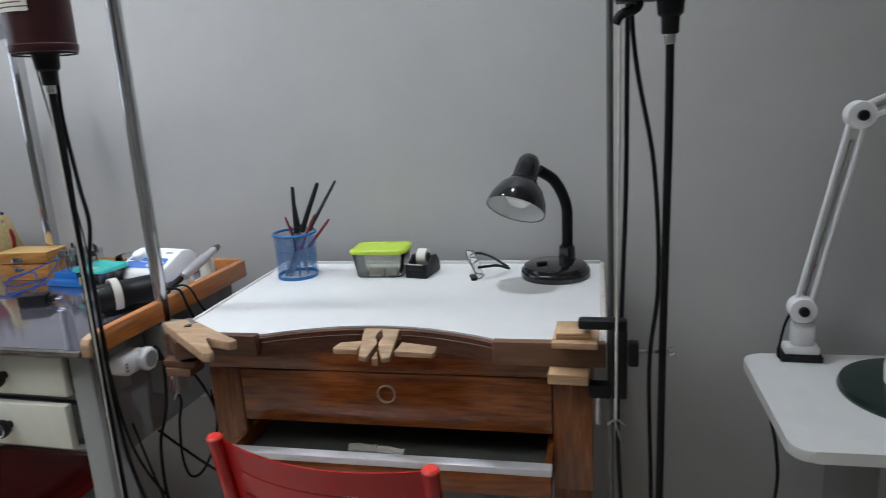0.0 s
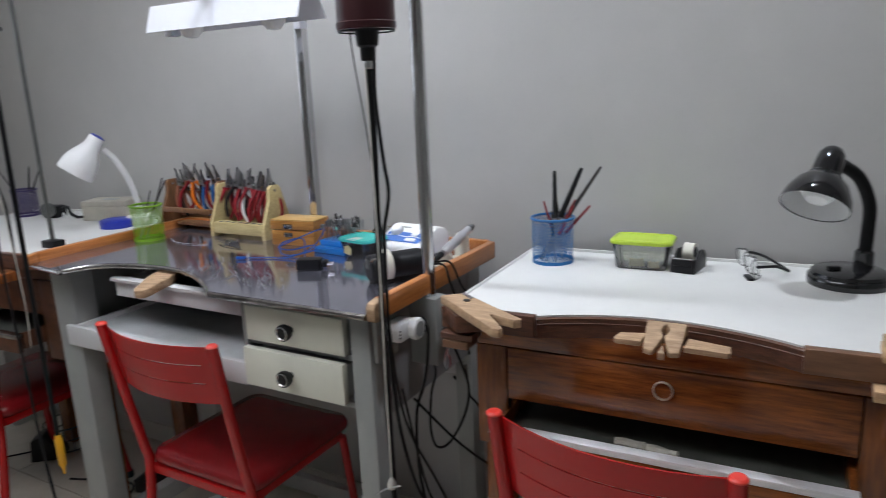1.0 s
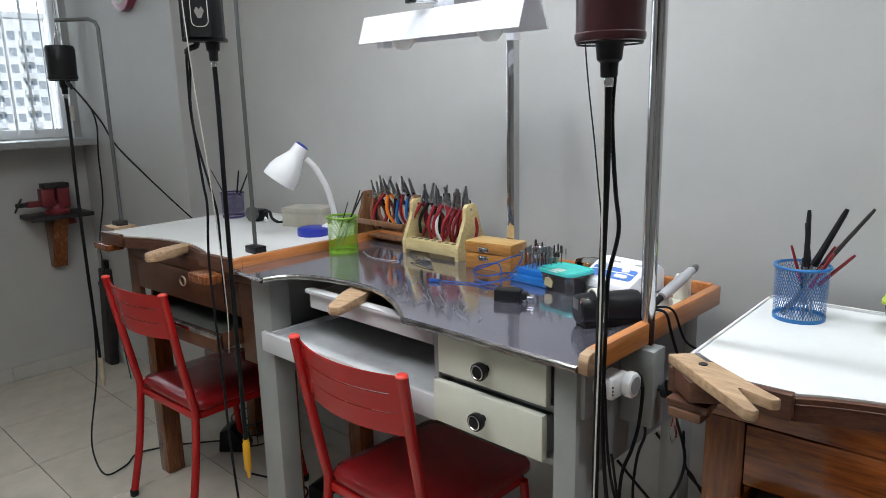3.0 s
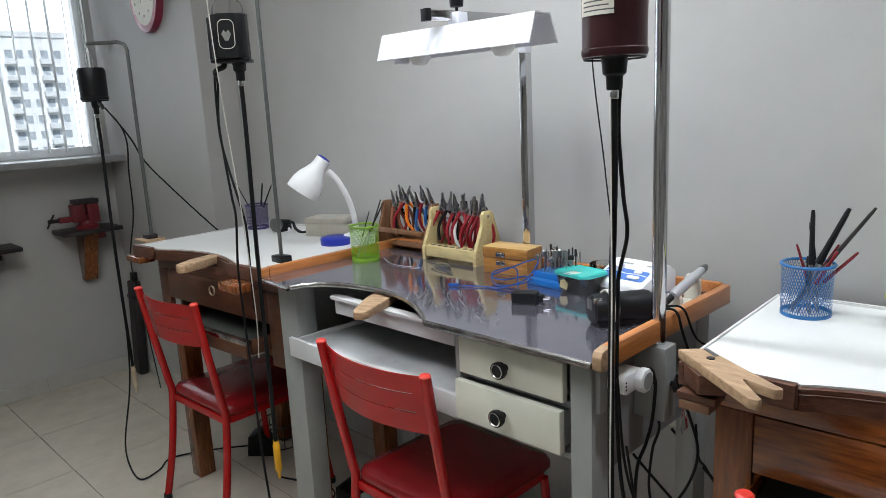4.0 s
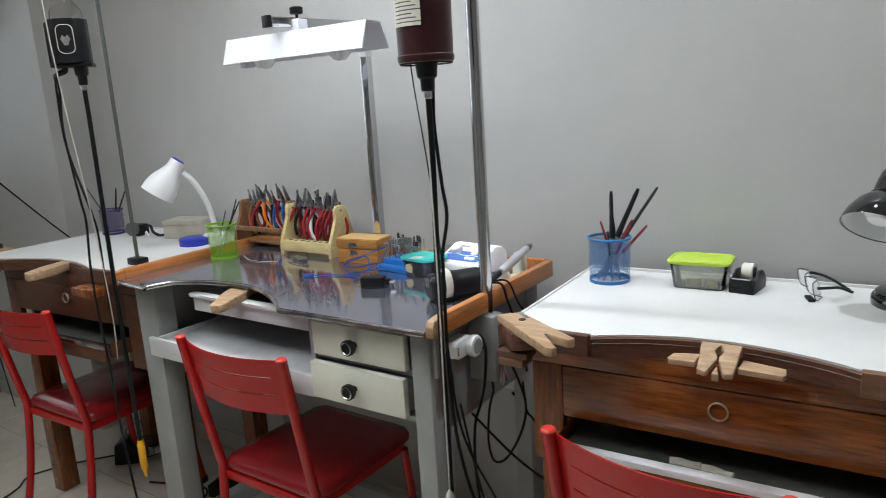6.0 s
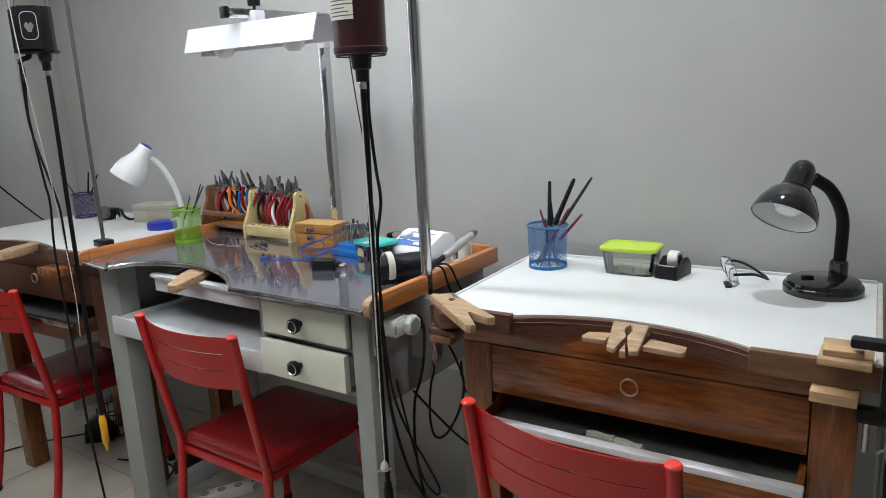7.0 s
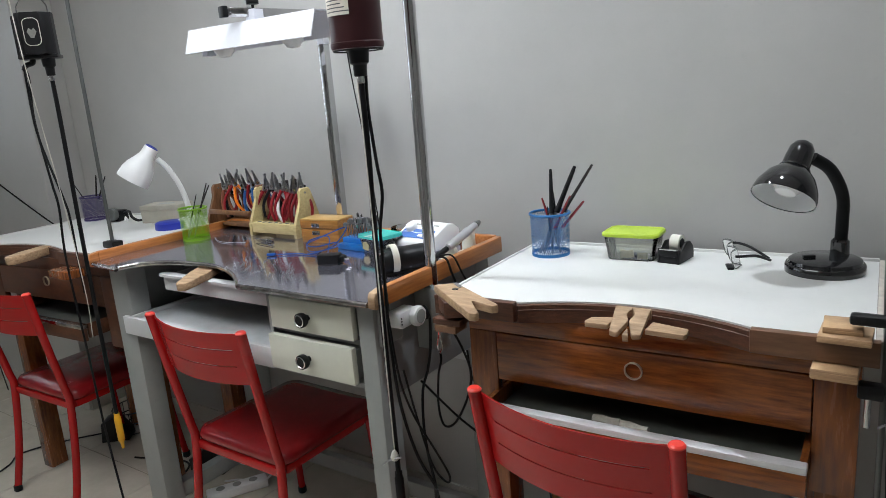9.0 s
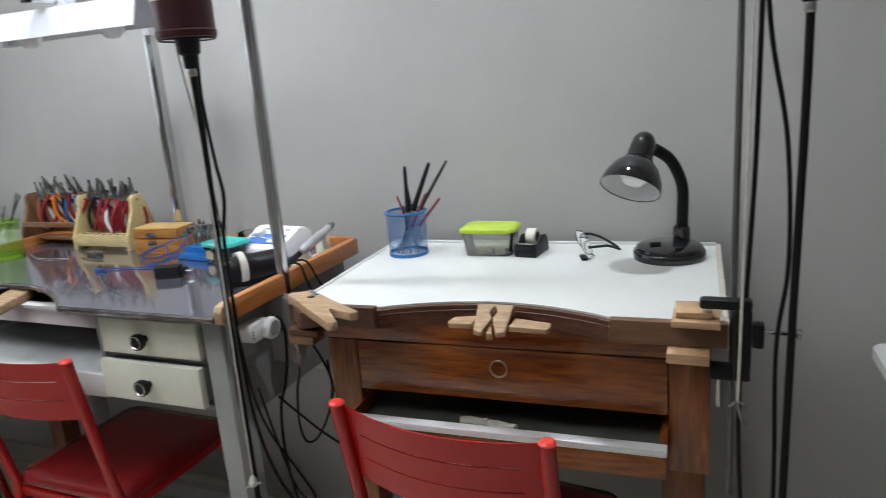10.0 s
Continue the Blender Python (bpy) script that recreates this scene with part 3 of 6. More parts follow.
# ---- grey steel-topped bench ----
def grey_bench():
    g = thing("grey_bench", "grey painted jeweller's bench with steel sheet top", "workbench", (-1.65, 1.52, 0))
    inv = g.matrix_world.inverted()

    def put(name, bm, material, lab="", smooth=38, parent=g):
        bm.transform(inv)
        return part(name, bm, material, parent, lab, smooth)
    curve = spline([(-2.072, 1.222, 0), (-2.058, 1.265, 0), (-2.025, 1.302, 0), (-1.95, 1.333, 0), (-1.87, 1.346, 0), (-1.79, 1.347, 0), (-1.72, 1.335, 0), (-1.64, 1.302, 0), (-1.56, 1.253, 0), (-1.522, 1.222, 0)], 4)
    front = [(-2.222, 1.232), (-2.064, 1.214), *[(p.x, p.y) for p in curve], (-1.0895, 1.224)]
    put("steel_top", prism([(-2.222, 1.80), *front, (-1.0905, 1.80)], 0.9645, 0.9705), M_STEEL, "reflective steel sheet with plastic film", 0)
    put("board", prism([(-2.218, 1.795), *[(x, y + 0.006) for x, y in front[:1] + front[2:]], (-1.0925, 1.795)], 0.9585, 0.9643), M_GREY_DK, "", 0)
    put("rim", tube([(x, y - 0.001, 0.9635) for x, y in front], 0.0068, 8), M_EDGE, "bent worn steel rim")
    # wooden rails at the sides and the back
    for x0, x1, y1 in ((-2.243, -2.2235, 1.80), (-1.0885, -1.0685, 1.785)):
        rail = put("side_rail", box(x0, x1, 1.255, y1, 0.953, 0.997, 0.003), M_ORANGE, "orange varnished wooden rail")
        tip = prism([(1.222, 0.958), (1.222, 0.982), (1.228, 0.992), (1.2545, 0.997), (1.2545, 0.953), (1.228, 0.953)], 0, x1 - x0, 0.002, m=Matrix(((0, 0, 1, x0), (1, 0, 0, 0), (0, 1, 0, 0), (0, 0, 0, 1))))
        put("rail_tip", tip, M_ORANGE if x0 < -2 else M_PINE, parent=rail)
    put("back_rail", box(-2.223, -1.092, 1.776, 1.796, 0.9712, 0.998, 0.002), M_ORANGE, "orange varnished wooden rail")
    # legs and panels
    put("leg", box(-2.228, -2.133, 1.279, 1.345, 0, 0.958, 0.003), M_GREY)
    put("leg", box(-1.168, -1.118, 1.268, 1.335, 0, 0.958, 0.003), M_GREY)
    put("leg", box(-2.21, -2.14, 1.72, 1.785, 0, 0.958, 0.003), M_GREY)
    put("leg", box(-1.168, -1.118, 1.72, 1.785, 0, 0.958, 0.003), M_GREY)
    put("side_panel", box(-2.218, -2.203, 1.3455, 1.7195, 0.62, 0.958, 0.001), M_GREY)
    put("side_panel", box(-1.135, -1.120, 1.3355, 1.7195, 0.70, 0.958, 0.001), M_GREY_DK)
    # white rather than grey, to stand in for room light reaching the back
    put("back_panel", box(-2.194, -1.169, 1.74, 1.755, 0.62, 0.958, 0.001), M_TRAY)
    for x0 in (-2.205, -1.166):
        put("stretcher", box(x0, x0 + 0.045, 1.3455, 1.7195, 0.09, 0.145, 0.003), M_GREY)
    put("stretcher", box(-2.139, -1.169, 1.735, 1.765, 0.09, 0.145, 0.003), M_GREY)
    put("partition", box(-1.482, -1.4685, 1.272, 1.735, 0.735, 0.958, 0.001), M_GREY)
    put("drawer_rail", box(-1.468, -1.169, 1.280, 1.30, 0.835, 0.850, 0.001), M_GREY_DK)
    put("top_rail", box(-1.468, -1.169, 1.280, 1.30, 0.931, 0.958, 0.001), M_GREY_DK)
    put("drawer_base", box(-1.468, -1.169, 1.280, 1.735, 0.725, 0.738, 0.001), M_GREY)
    for z0, z1, y, xa in ((0.850, 0.935, 1.262, -1.462), (0.742, 0.836, 1.250, -1.467)):
        dw = put("drawer", box(xa, -1.181, y, y + 0.018, z0, z1, 0.003), M_CREAM, "cream painted drawer front")
        put("drawer_box", box(-1.452, -1.190, y + 0.0185, 1.70, z0 + 0.006, z1 - 0.012, 0.001), M_GREY, parent=dw)
        kz = (z0 + z1) / 2
        knob = lathe([(0.008, 0), (0.008, 0.012), (0.017, 0.014), (0.019, 0.020), (0.0185, 0.028), (0.015, 0.030)], 24, m=at(-1.326, y - 0.0005, kz) @ AXIS_Y)
        kn = put("knob", knob, M_BLACK, "round black knob", parent=dw)
        put("knob_ring", lathe([(0.0115, 0.0285), (0.0135, 0.0312), (0.0155, 0.0302)], 24, m=at(-1.326, y - 0.0005, kz) @ AXIS_Y), M_CHROME, "chrome ring", parent=dw)
        put("knob_face", lathe([(0, 0.0305), (0.0115, 0.0302)], 24, m=at(-1.326, y - 0.0005, kz) @ AXIS_Y), M_BLACK, parent=dw)
    # shallow white tray hung close under the cut, with a rolled lip
    b = bmesh.new()
    box(-2.005, -1.535, 1.324, 1.332, 0.876, 0.9205, 0.002, bm=b)
    box(-2.005, -1.998, 1.3325, 1.66, 0.876, 0.9205, 0.002, bm=b)
    box(-1.542, -1.535, 1.3325, 1.66, 0.876, 0.9205, 0.002, bm=b)
    tu = put("upper_tray", b, M_TRAY, "white painted shallow tray")
    put("tray_lip", prism(rounded(0.490, 0.030, 0.013, 5, -1.770, 1.326), 0.921, 0.929, 0.002), M_TRAY, parent=tu)
    # floor much darker than the tray's white sides
    put("tray_floor", box(-1.9975, -1.5425, 1.3325, 1.66, 0.878, 0.884, 0.0), M_DARKTRAY, "dark tray floor", parent=tu)
    put("tray_hanger", box(-1.999, -1.985, 1.40, 1.65, 0.9295, 0.958, 0.001), M_GREY_DK, parent=tu)
    put("tray_hanger", box(-1.555, -1.541, 1.40, 1.65, 0.9295, 0.958, 0.001), M_GREY_DK, parent=tu)
    # lower pull-out tray
    lt = put("lower_tray", box(-2.157, -1.4705, 1.257, 1.2715, 0.734, 0.792, 0.003), M_TRAY, "white painted pull-out tray")
    put("tray_side", box(-2.132, -2.119, 1.272, 1.66, 0.735, 0.792, 0.002), M_TRAY, parent=lt)
    put("tray_side", box(-1.496, -1.4825, 1.272, 1.66, 0.735, 0.792, 0.002), M_TRAY, parent=lt)
    put("tray_back", box(-2.1185, -1.4965, 1.645, 1.66, 0.735, 0.793, 0.002), M_TRAY, parent=lt)
    put("tray_floor", box(-2.1185, -1.4965, 1.272, 1.6445, 0.742, 0.779, 0.0), M_TRAYIN, "grey metal tray lining", parent=lt)
    put("runner", box(-2.194, -2.110, 1.32, 1.70, 0.720, 0.7345, 0.002), M_GREY)
    put("runner", box(-1.4965, -1.4830, 1.32, 1.70, 0.720, 0.7345, 0.0), M_GREY)
    # socket for the chrome post
    put("post_sleeve", box(-1.119, -1.049, 1.427, 1.475, 0.787, 0.945, 0.003), M_GREY, "grey metal sleeve")
    return g


grey_bench()


# ---- posts, motors and flexible shafts ----
def hanging_motor(label, x, y, z0, z1, r, casing, tip, low, grip, style="round", rz=0, side=1):
    """A flex-shaft motor with its nozzle at the foot and a shaft that hangs down to low."""
    mo = thing("flex_shaft_motor", label, "motor", (x, y, z0), rz)
    h = z1 - z0
    if style == "round":
        part("casing", lathe([(r * 0.5, 0), (r * 0.97, 0.001), (r, 0.006), (r, 0.012), (r * 0.965, 0.014), (r * 0.985, h * 0.5), (r, h - 0.012), (r * 0.9, h), (0, h)], 40), casing, mo)
        part("vent_band", lathe([(r * 0.93, -0.0035), (r * 0.95, -0.0005)], 40), M_BLACK, mo)
    else:
        part("casing", prism(rounded(r * 2, r * 1.55, r * 0.55, 6), 0.004, h, 0.004), casing, mo)
        part("wing", box(-r * 1.12, -r * 0.8, -r * 0.45, r * 0.45, 0.0, h * 0.96, 0.006), casing, mo)
        part("foot_plate", box(-r * 1.05, r * 1.05, -r * 0.6, r * 0.6, -0.006, 0.0038, 0.002), casing, mo)
        part("badge", prism(rounded(r * 0.85, h * 0.62, 0.014, 5), 0, 0.002, m=at(0, -r * 0.78, h * 0.55) @ AXIS_Y), M_BLACK, mo, "black oval badge with a grey border")
        part("badge_border", tube([(px, -r * 0.815, h * 0.55 + pz) for px, pz in rounded(r * 0.85, h * 0.62, 0.014, 5) + rounded(r * 0.85, h * 0.62, 0.014, 5)[:1]], 0.0010, 6), M_OFFWHITE, mo)
        part("badge_mark", prism([(-0.012, 0), (-0.004, -0.016), (0.004, -0.016), (0.012, 0), (0.006, 0.01), (0, 0.004), (-0.006, 0.01)], 0, 0.001, m=at(0, -r * 0.82, h * 0.55) @ AXIS_Y), M_BADGE, mo)
    ox = 0.0 if style == "round" else r * 0.35
    if side:
        part("strain_relief", tube([(ox - r * 0.85 * side, 0, 0.001), (ox - r * 0.85 * side, 0, -0.014), (ox - r * 1.25 * side, 0, -0.022), (ox - r * 1.4 * side, 0, -0.034)], 0.0085, 10, 4, r_end=0.006), M_BLACK, mo)
    part("nozzle", lathe([(tip * 0.55, -0.052), (tip * 0.62, -0.05), (tip * 0.66, -0.030), (tip * 0.9, -0.026), (tip, -0.006), (tip * 1.05, -0.0005)], 24, m=at(ox, 0, 0)), M_BLACK, mo)
    part("ferrule", lathe([(0.0065, -0.066), (0.0075, -0.064), (0.0075, -0.0525)], 16, m=at(ox, 0, 0)), M_CHROME, mo)
    sw = -0.006
    part("flexible_shaft", tube([(ox, 0, -0.060), (ox, 0, -0.2), (ox + sw * 0.6, -0.004, -(z0 - low) * 0.5), (ox + sw, 0, low - z0 + 0.06)], 0.0060, 10, 8), M_RUBBER, mo)
    part("handpiece", lathe([(0.004, -0.05), (0.006, -0.03), (0.0105, -0.02), (0.0105, 0.055), (0.0085, 0.06), (0.0085, 0.07)], 16, m=at(ox + sw, 0, low - z0 + 0.0)), M_CHROME if grip is None else grip, mo)
    part("bail", tube([(-r * 0.85, 0, h * 0.9), (-r * 0.8, 0, h + 0.02), (-r * 0.15, 0, h + 0.065), (0, 0, h + 0.075), (r * 0.15, 0, h + 0.065), (r * 0.8, 0, h + 0.02), (r * 0.85, 0, h * 0.9)], 0.0018, 6), M_CHROME, mo)
    return mo


def motor_post(label, x, y, z0, z1, r, material, hook, clamp=None):
    """An upright tube that bends over into an arm with a hook."""
    po = thing("motor_post", label, "post", (x, y, z0))
    hx, hy, hz = hook
    d = Vector((hx - x, hy - y, 0))
    u = d.normalized()
    arm = [(0, 0, 0), (0, 0, (z1 - z0) * 0.5), (0, 0, z1 - z0 - 0.03), (u.x * 0.008, u.y * 0.008, z1 - z0 - 0.01), (u.x * 0.03, u.y * 0.03, z1 - z0), (d.x, d.y, z1 - z0)]
    part("tube", tube(arm, r, 14), material, po)
    part("hook", tube([(d.x, d.y, z1 - z0 - r * 0.5), (d.x, d.y, z1 - z0 - 0.02), (d.x + 0.008, d.y, hz - z0 + 0.012), (d.x, d.y, hz - z0 - 0.004), (d.x - 0.006, d.y, hz - z0 + 0.006)], 0.0017, 6, 3), M_CHROME, po)
    if clamp:
        part("clamp", box(-clamp[0], clamp[0], -clamp[1], clamp[1], 0, 0.022, 0.003), M_BLACK, po, "black clamp foot")
    return po


# maroon motor over the grey bench, on a chrome post
hanging_motor("maroon cylindrical flex-shaft motor hanging over the grey bench", -1.041, 1.22, 1.503, 1.70, 0.0530, M_MAROON, 0.021, 0.50, M_RUBBER, side=0)
motor_post("shiny chrome post in the grey bench's sleeve", -1.078, 1.452, 0.9455, 2.25, 0.0145, M_CHROME, (-1.041, 1.22, 1.775))
tag = thing("motor_label", "white printed label stuck on the maroon motor", "label", (-1.041, 1.22, 1.60))
b = bmesh.new()
ring = []
for i in range(9):
    a = radians(-128 + i * 8.5)
    ring.append((0.0541 * math.cos(a), 0.0541 * math.sin(a)))
for p, q in zip(ring, ring[1:]):
    v = [b.verts.new((*p, -0.035)), b.verts.new((*q, -0.035)), b.verts.new((*q, 0.045)), b.verts.new((*p, 0.045))]
    b.faces.new(v)
part("sticker", b, M_PAPER, tag)
for k in range(10):
    b = bmesh.new()
    for p, q in zip(ring[1:-1 - k % 3], ring[2:]):
        s = 1.006
        b.faces.new([b.verts.new((c[0] * s, c[1] * s, -0.029 + k * 0.0068 + dz)) for c, dz in ((p, 0), (q, 0), (q, 0.002), (p, 0.002))])
    part("print_line", b, M_LABEL, tag)

# black motor over the far bench, on a thin grey post
hanging_motor("black boxy flex-shaft motor with an oval badge", -2.128, 1.152, 1.583, 1.697, 0.047, M_BLACK, 0.018, 0.44, M_YELLOW, "boxy", 48)
motor_post("thin grey metal post clamped to the far bench", -2.345, 1.375, 0.9757, 2.3, 0.0062, M_GREYTUBE, (-2.125, 1.152, 1.772), (0.03, 0.02))
# dark motor by the window, on a bent grey post
hanging_motor("dark cylindrical flex-shaft motor hanging beside the window", -3.285, 1.205, 1.528, 1.648, 0.051, M_BLACK, 0.016, 0.38, M_BRASS, side=-1)
motor_post("bent grey metal post clamped to the far bench corner", -3.172, 1.306, 0.9857, 1.737, 0.0070, M_GREYTUBE, (-3.285, 1.205, 1.728))
blk = thing("post_block", "pale wooden packing block under the bent post", "wood block", (-3.165, 1.30, 0.9757))
part("block", box(-0.055, 0.045, -0.045, 0.04, 0, 0.010, 0.002), M_PINE, blk)
part("foot", box(-0.035, 0.02, -0.02, 0.02, 0.0102, 0.028, 0.003), M_IRON, blk)
# motor at the right of the brown bench, mostly above the view
hanging_motor("black flex-shaft motor hanging beside the brown bench", -0.066, 1.262, 1.515, 1.66, 0.052, M_BLACK, 0.019, 0.52, M_CHROME, "boxy")
motor_post("thin grey metal post clamped to the brown bench", -0.1305, 1.352, 0.66, 2.3, 0.0052, M_GREYTUBE, (-0.066, 1.262, 1.735))

clampg = thing("bench_clamp", "black cast clamp gripping the brown bench corner", "clamp", (-0.115, 1.315, 0.895))
b = box(-0.066, 0.012, -0.012, 0.012, 0.119, 0.136, 0.005)
box(-0.013, 0.012, -0.012, 0.012, 0.0, 0.1185, 0.004, bm=b)
box(-0.05, -0.0135, -0.013, 0.013, 0.0, 0.024, 0.004, bm=b)
box(0.0125, 0.03, -0.012, 0.012, 0.058, 0.098, 0.004, bm=b)
part("frame", b, M_BLACK, clampg)
part("thumb_screw", lathe([(0.004, 0), (0.004, 0.045), (0.008, 0.047), (0.008, 0.053), (0.003, 0.055)], 14, m=at(0.029, 0, 0.083) @ AXIS_X), M_CHROME, clampg, "bright steel thumb screw")
part("screw", lathe([(0.005, -0.05), (0.005, 0)], 12, m=at(-0.035, 0, -0.0005)), M_CHROME, clampg)


def cable(name, label, points, r, material, smooth=8, category="cable"):
    c = tagged(part(name, tube(points, r, 8, smooth), material), label, category)
    return c


cable("cord", "pale cord hanging beside the brown bench", [(-0.112, 1.325, 2.24), (-0.115, 1.305, 1.5), (-0.118, 1.288, 1.15), (-0.121, 1.285, 0.87)], 0.0021, M_STRING, category="cord")
hk = thing("cord_hook", "small steel wing hook on the pale cord", "hook", (-0.121, 1.285, 0.858))
part("eye", tube([(-0.012, 0, 0.002), (-0.004, 0, 0.01), (0.004, 0, 0.01), (0.014, 0, 0.003)], 0.0022, 6, 3), M_CHROME, hk)
part("stem", tube([(0, 0, 0.012), (0.001, 0, 0), (0.006, 0, -0.018), (0.012, 0, -0.03)], 0.0025, 6, 3), M_TOOLSTEEL, hk)
cable("power_cable", "thin black power cable hanging from the motor", [(-0.098, 1.27, 1.72), (-0.104, 1.30, 1.5), (-0.106, 1.31, 1.25), (-0.112, 1.325, 1.05), (-0.118, 1.33, 0.8), (-0.10, 1.34, 0.45), (-0.09, 1.35, 0.01)], 0.0037, M_RUBBER)
cable("power_cable", "thin black power cable looped beside the flexible shaft", [(-0.100, 1.265, 1.72), (-0.097, 1.285, 1.47), (-0.066, 1.29, 1.28), (-0.058, 1.285, 1.10), (-0.070, 1.28, 0.96), (-0.065, 1.28, 0.7), (-0.07, 1.30, 0.3), (-0.05, 1.34, 0.01)], 0.0034, M_RUBBER)
cable("power_cable", "black cable hanging close beside the maroon motor's shaft", [(-1.034, 1.230, 1.49), (-1.040, 1.231, 1.40), (-1.035, 1.230, 1.33), (-1.028, 1.228, 1.272), (-1.020, 1.226, 1.213), (-1.038, 1.230, 1.139), (-1.040, 1.231, 1.09), (-1.042, 1.231, 0.989), (-1.042, 1.231, 0.88), (-1.03, 1.23, 0.74), (-1.02, 1.26, 0.60), (-1.005, 1.30, 0.50), (-1.03, 1.33, 0.46), (-1.05, 1.36, 0.30), (-1.05, 1.4, 0.01)], 0.0036, M_RUBBER)
cable("cord", "pale cord hanging along the maroon motor's shaft", [(-1.044, 1.212, 1.44), (-1.040, 1.210, 1.10), (-1.042, 1.209, 0.85), (-1.044, 1.210, 0.63)], 0.0015, M_STRING, category="cord")
cable("power_cable", "thin black cable looping low beside the shaft", [(-1.038, 1.226, 0.95), (-1.03, 1.235, 0.80), (-1.02, 1.26, 0.70), (-1.0, 1.30, 0.60), (-0.985, 1.33, 0.52), (-1.0, 1.34, 0.49), (-1.03, 1.33, 0.53), (-1.04, 1.30, 0.66), (-1.045, 1.27, 0.80)], 0.0026, M_RUBBER)
cable("power_cable", "thin black cable falling aslant between the benches", [(-1.115, 1.42, 0.70), (-1.08, 1.45, 0.64), (-1.04, 1.49, 0.57), (-0.99, 1.54, 0.50), (-0.93, 1.60, 0.44), (-0.90, 1.68, 0.30), (-0.92, 1.74, 0.006)], 0.0030, M_RUBBER)
mk = thing("cord_hook", "knotted pale cord with a thin steel wing hook", "hook", (-1.044, 1.209, 0.615))
part("knot", lathe([(0, -0.012), (0.008, -0.008), (0.010, 0.0), (0.007, 0.009), (0.0025, 0.016), (0, 0.016)], 12), M_STRING, mk)
part("wing", tube([(-0.035, -0.004, -0.028), (-0.012, -0.006, -0.010), (0.012, -0.006, 0.002), (0.024, -0.004, 0.006)], 0.0022, 6, 3), M_TOOLSTEEL, mk)
cable("power_cable", "black cable looping from the post sleeve up under the pin", [(-1.075, 1.45, 0.79), (-1.083, 1.47, 0.745), (-1.100, 1.475, 0.692), (-1.107, 1.475, 0.604), (-1.093, 1.475, 0.555), (-1.057, 1.475, 0.572), (-1.015, 1.475, 0.648), (-0.999, 1.475, 0.721), (-1.005, 1.45, 0.80), (-1.0, 1.38, 0.90), (-0.99, 1.36, 0.93)], 0.0031, M_RUBBER)
cable("power_cable", "thin black cable tied to the loop between the benches", [(-1.005, 1.475, 0.78), (-0.998, 1.476, 0.71), (-0.985, 1.48, 0.69), (-0.965, 1.485, 0.655)], 0.0026, M_RUBBER)
cable("power_cable", "black cable running aslant behind the bench legs", [(-1.20, 1.765, 0.60), (-1.16, 1.77, 0.56), (-1.10, 1.775, 0.50), (-1.03, 1.78, 0.45), (-0.95, 1.785, 0.41), (-0.86, 1.79, 0.30), (-0.84, 1.79, 0.006)], 0.0038, M_RUBBER)
cable("power_cable", "thin wire hanging beside the maroon motor", [(-1.125, 1.275, 1.75), (-1.116, 1.27, 1.52), (-1.085, 1.262, 1.32), (-1.058, 1.25, 1.15), (-1.045, 1.24, 0.95)], 0.0013, M_RUBBER)
cable("power_cable", "black cable looping from the window shaft to the pedal", [(-3.275, 1.195, 0.95), (-3.263, 1.19, 0.787), (-3.25, 1.185, 0.582), (-3.288, 1.18, 0.366), (-3.40, 1.17, 0.10), (-3.342, 1.151, 0.012), (-3.183, 1.134, 0.006), (-3.20, 1.22, 0.006), (-3.26, 1.30, 0.006), (-3.19, 1.453, 0.006), (-3.07, 1.59, 0.012)], 0.0036, M_RUBBER)
cable("power_cable", "black cable stretched to the back of the far bench", [(-3.195, 1.205, 1.497), (-3.16, 1.235, 1.435), (-3.20, 1.29, 1.37), (-3.307, 1.38, 1.27), (-3.335, 1.52, 1.113), (-3.34, 1.63, 0.99), (-3.35, 1.69, 0.93)], 0.0034, M_RUBBER)
cable("power_cable", "thin black cable hanging from the window motor", [(-3.195, 1.206, 1.495), (-3.165, 1.24, 1.43), (-3.20, 1.27, 1.36), (-3.246, 1.28, 1.249), (-3.313, 1.30, 1.07), (-3.51, 1.34, 0.872), (-3.72, 1.42, 0.70), (-4.0, 1.55, 0.40), (-4.1, 1.62, 0.005)], 0.0030, M_RUBBER)
cable("power_cable", "black cable hanging from the boxy motor", [(-2.176, 1.122, 1.56), (-2.215, 1.15, 1.53), (-2.233, 1.15, 1.426), (-2.222, 1.15, 1.324), (-2.205, 1.15, 1.22), (-2.195, 1.15, 1.155), (-2.215, 1.15, 0.992), (-2.20, 1.15, 0.7), (-2.19, 1.15, 0.45), (-2.12, 1.13, 0.2), (-2.03, 1.10, 0.006)], 0.0034, M_RUBBER)
cable("power_cable", "black cable looping beside the boxy motor's shaft", [(-2.176, 1.124, 1.56), (-2.222, 1.145, 1.52), (-2.225, 1.145, 1.40), (-2.21, 1.15, 1.31), (-2.156, 1.15, 1.183), (-2.143, 1.15, 1.124), (-2.15, 1.152, 0.992), (-2.145, 1.15, 0.9)], 0.0032, M_RUBBER)
cable("cord", "pale cord hanging in front of the boxy motor", [(-2.10, 1.09, 2.3), (-2.11, 1.09, 1.7), (-2.125, 1.13, 1.2), (-2.14, 1.15, 0.9), (-2.15, 1.15, 0.76)], 0.0014, M_STRING, category="cord")
cable("power_cable", "black cable on the floor under the benches", [(-2.75, 1.52, 0.006), (-2.5, 1.60, 0.006), (-2.40, 1.45, 0.006), (-2.3, 1.3, 0.006), (-2.25, 1.1, 0.006)], 0.004, M_RUBBER)

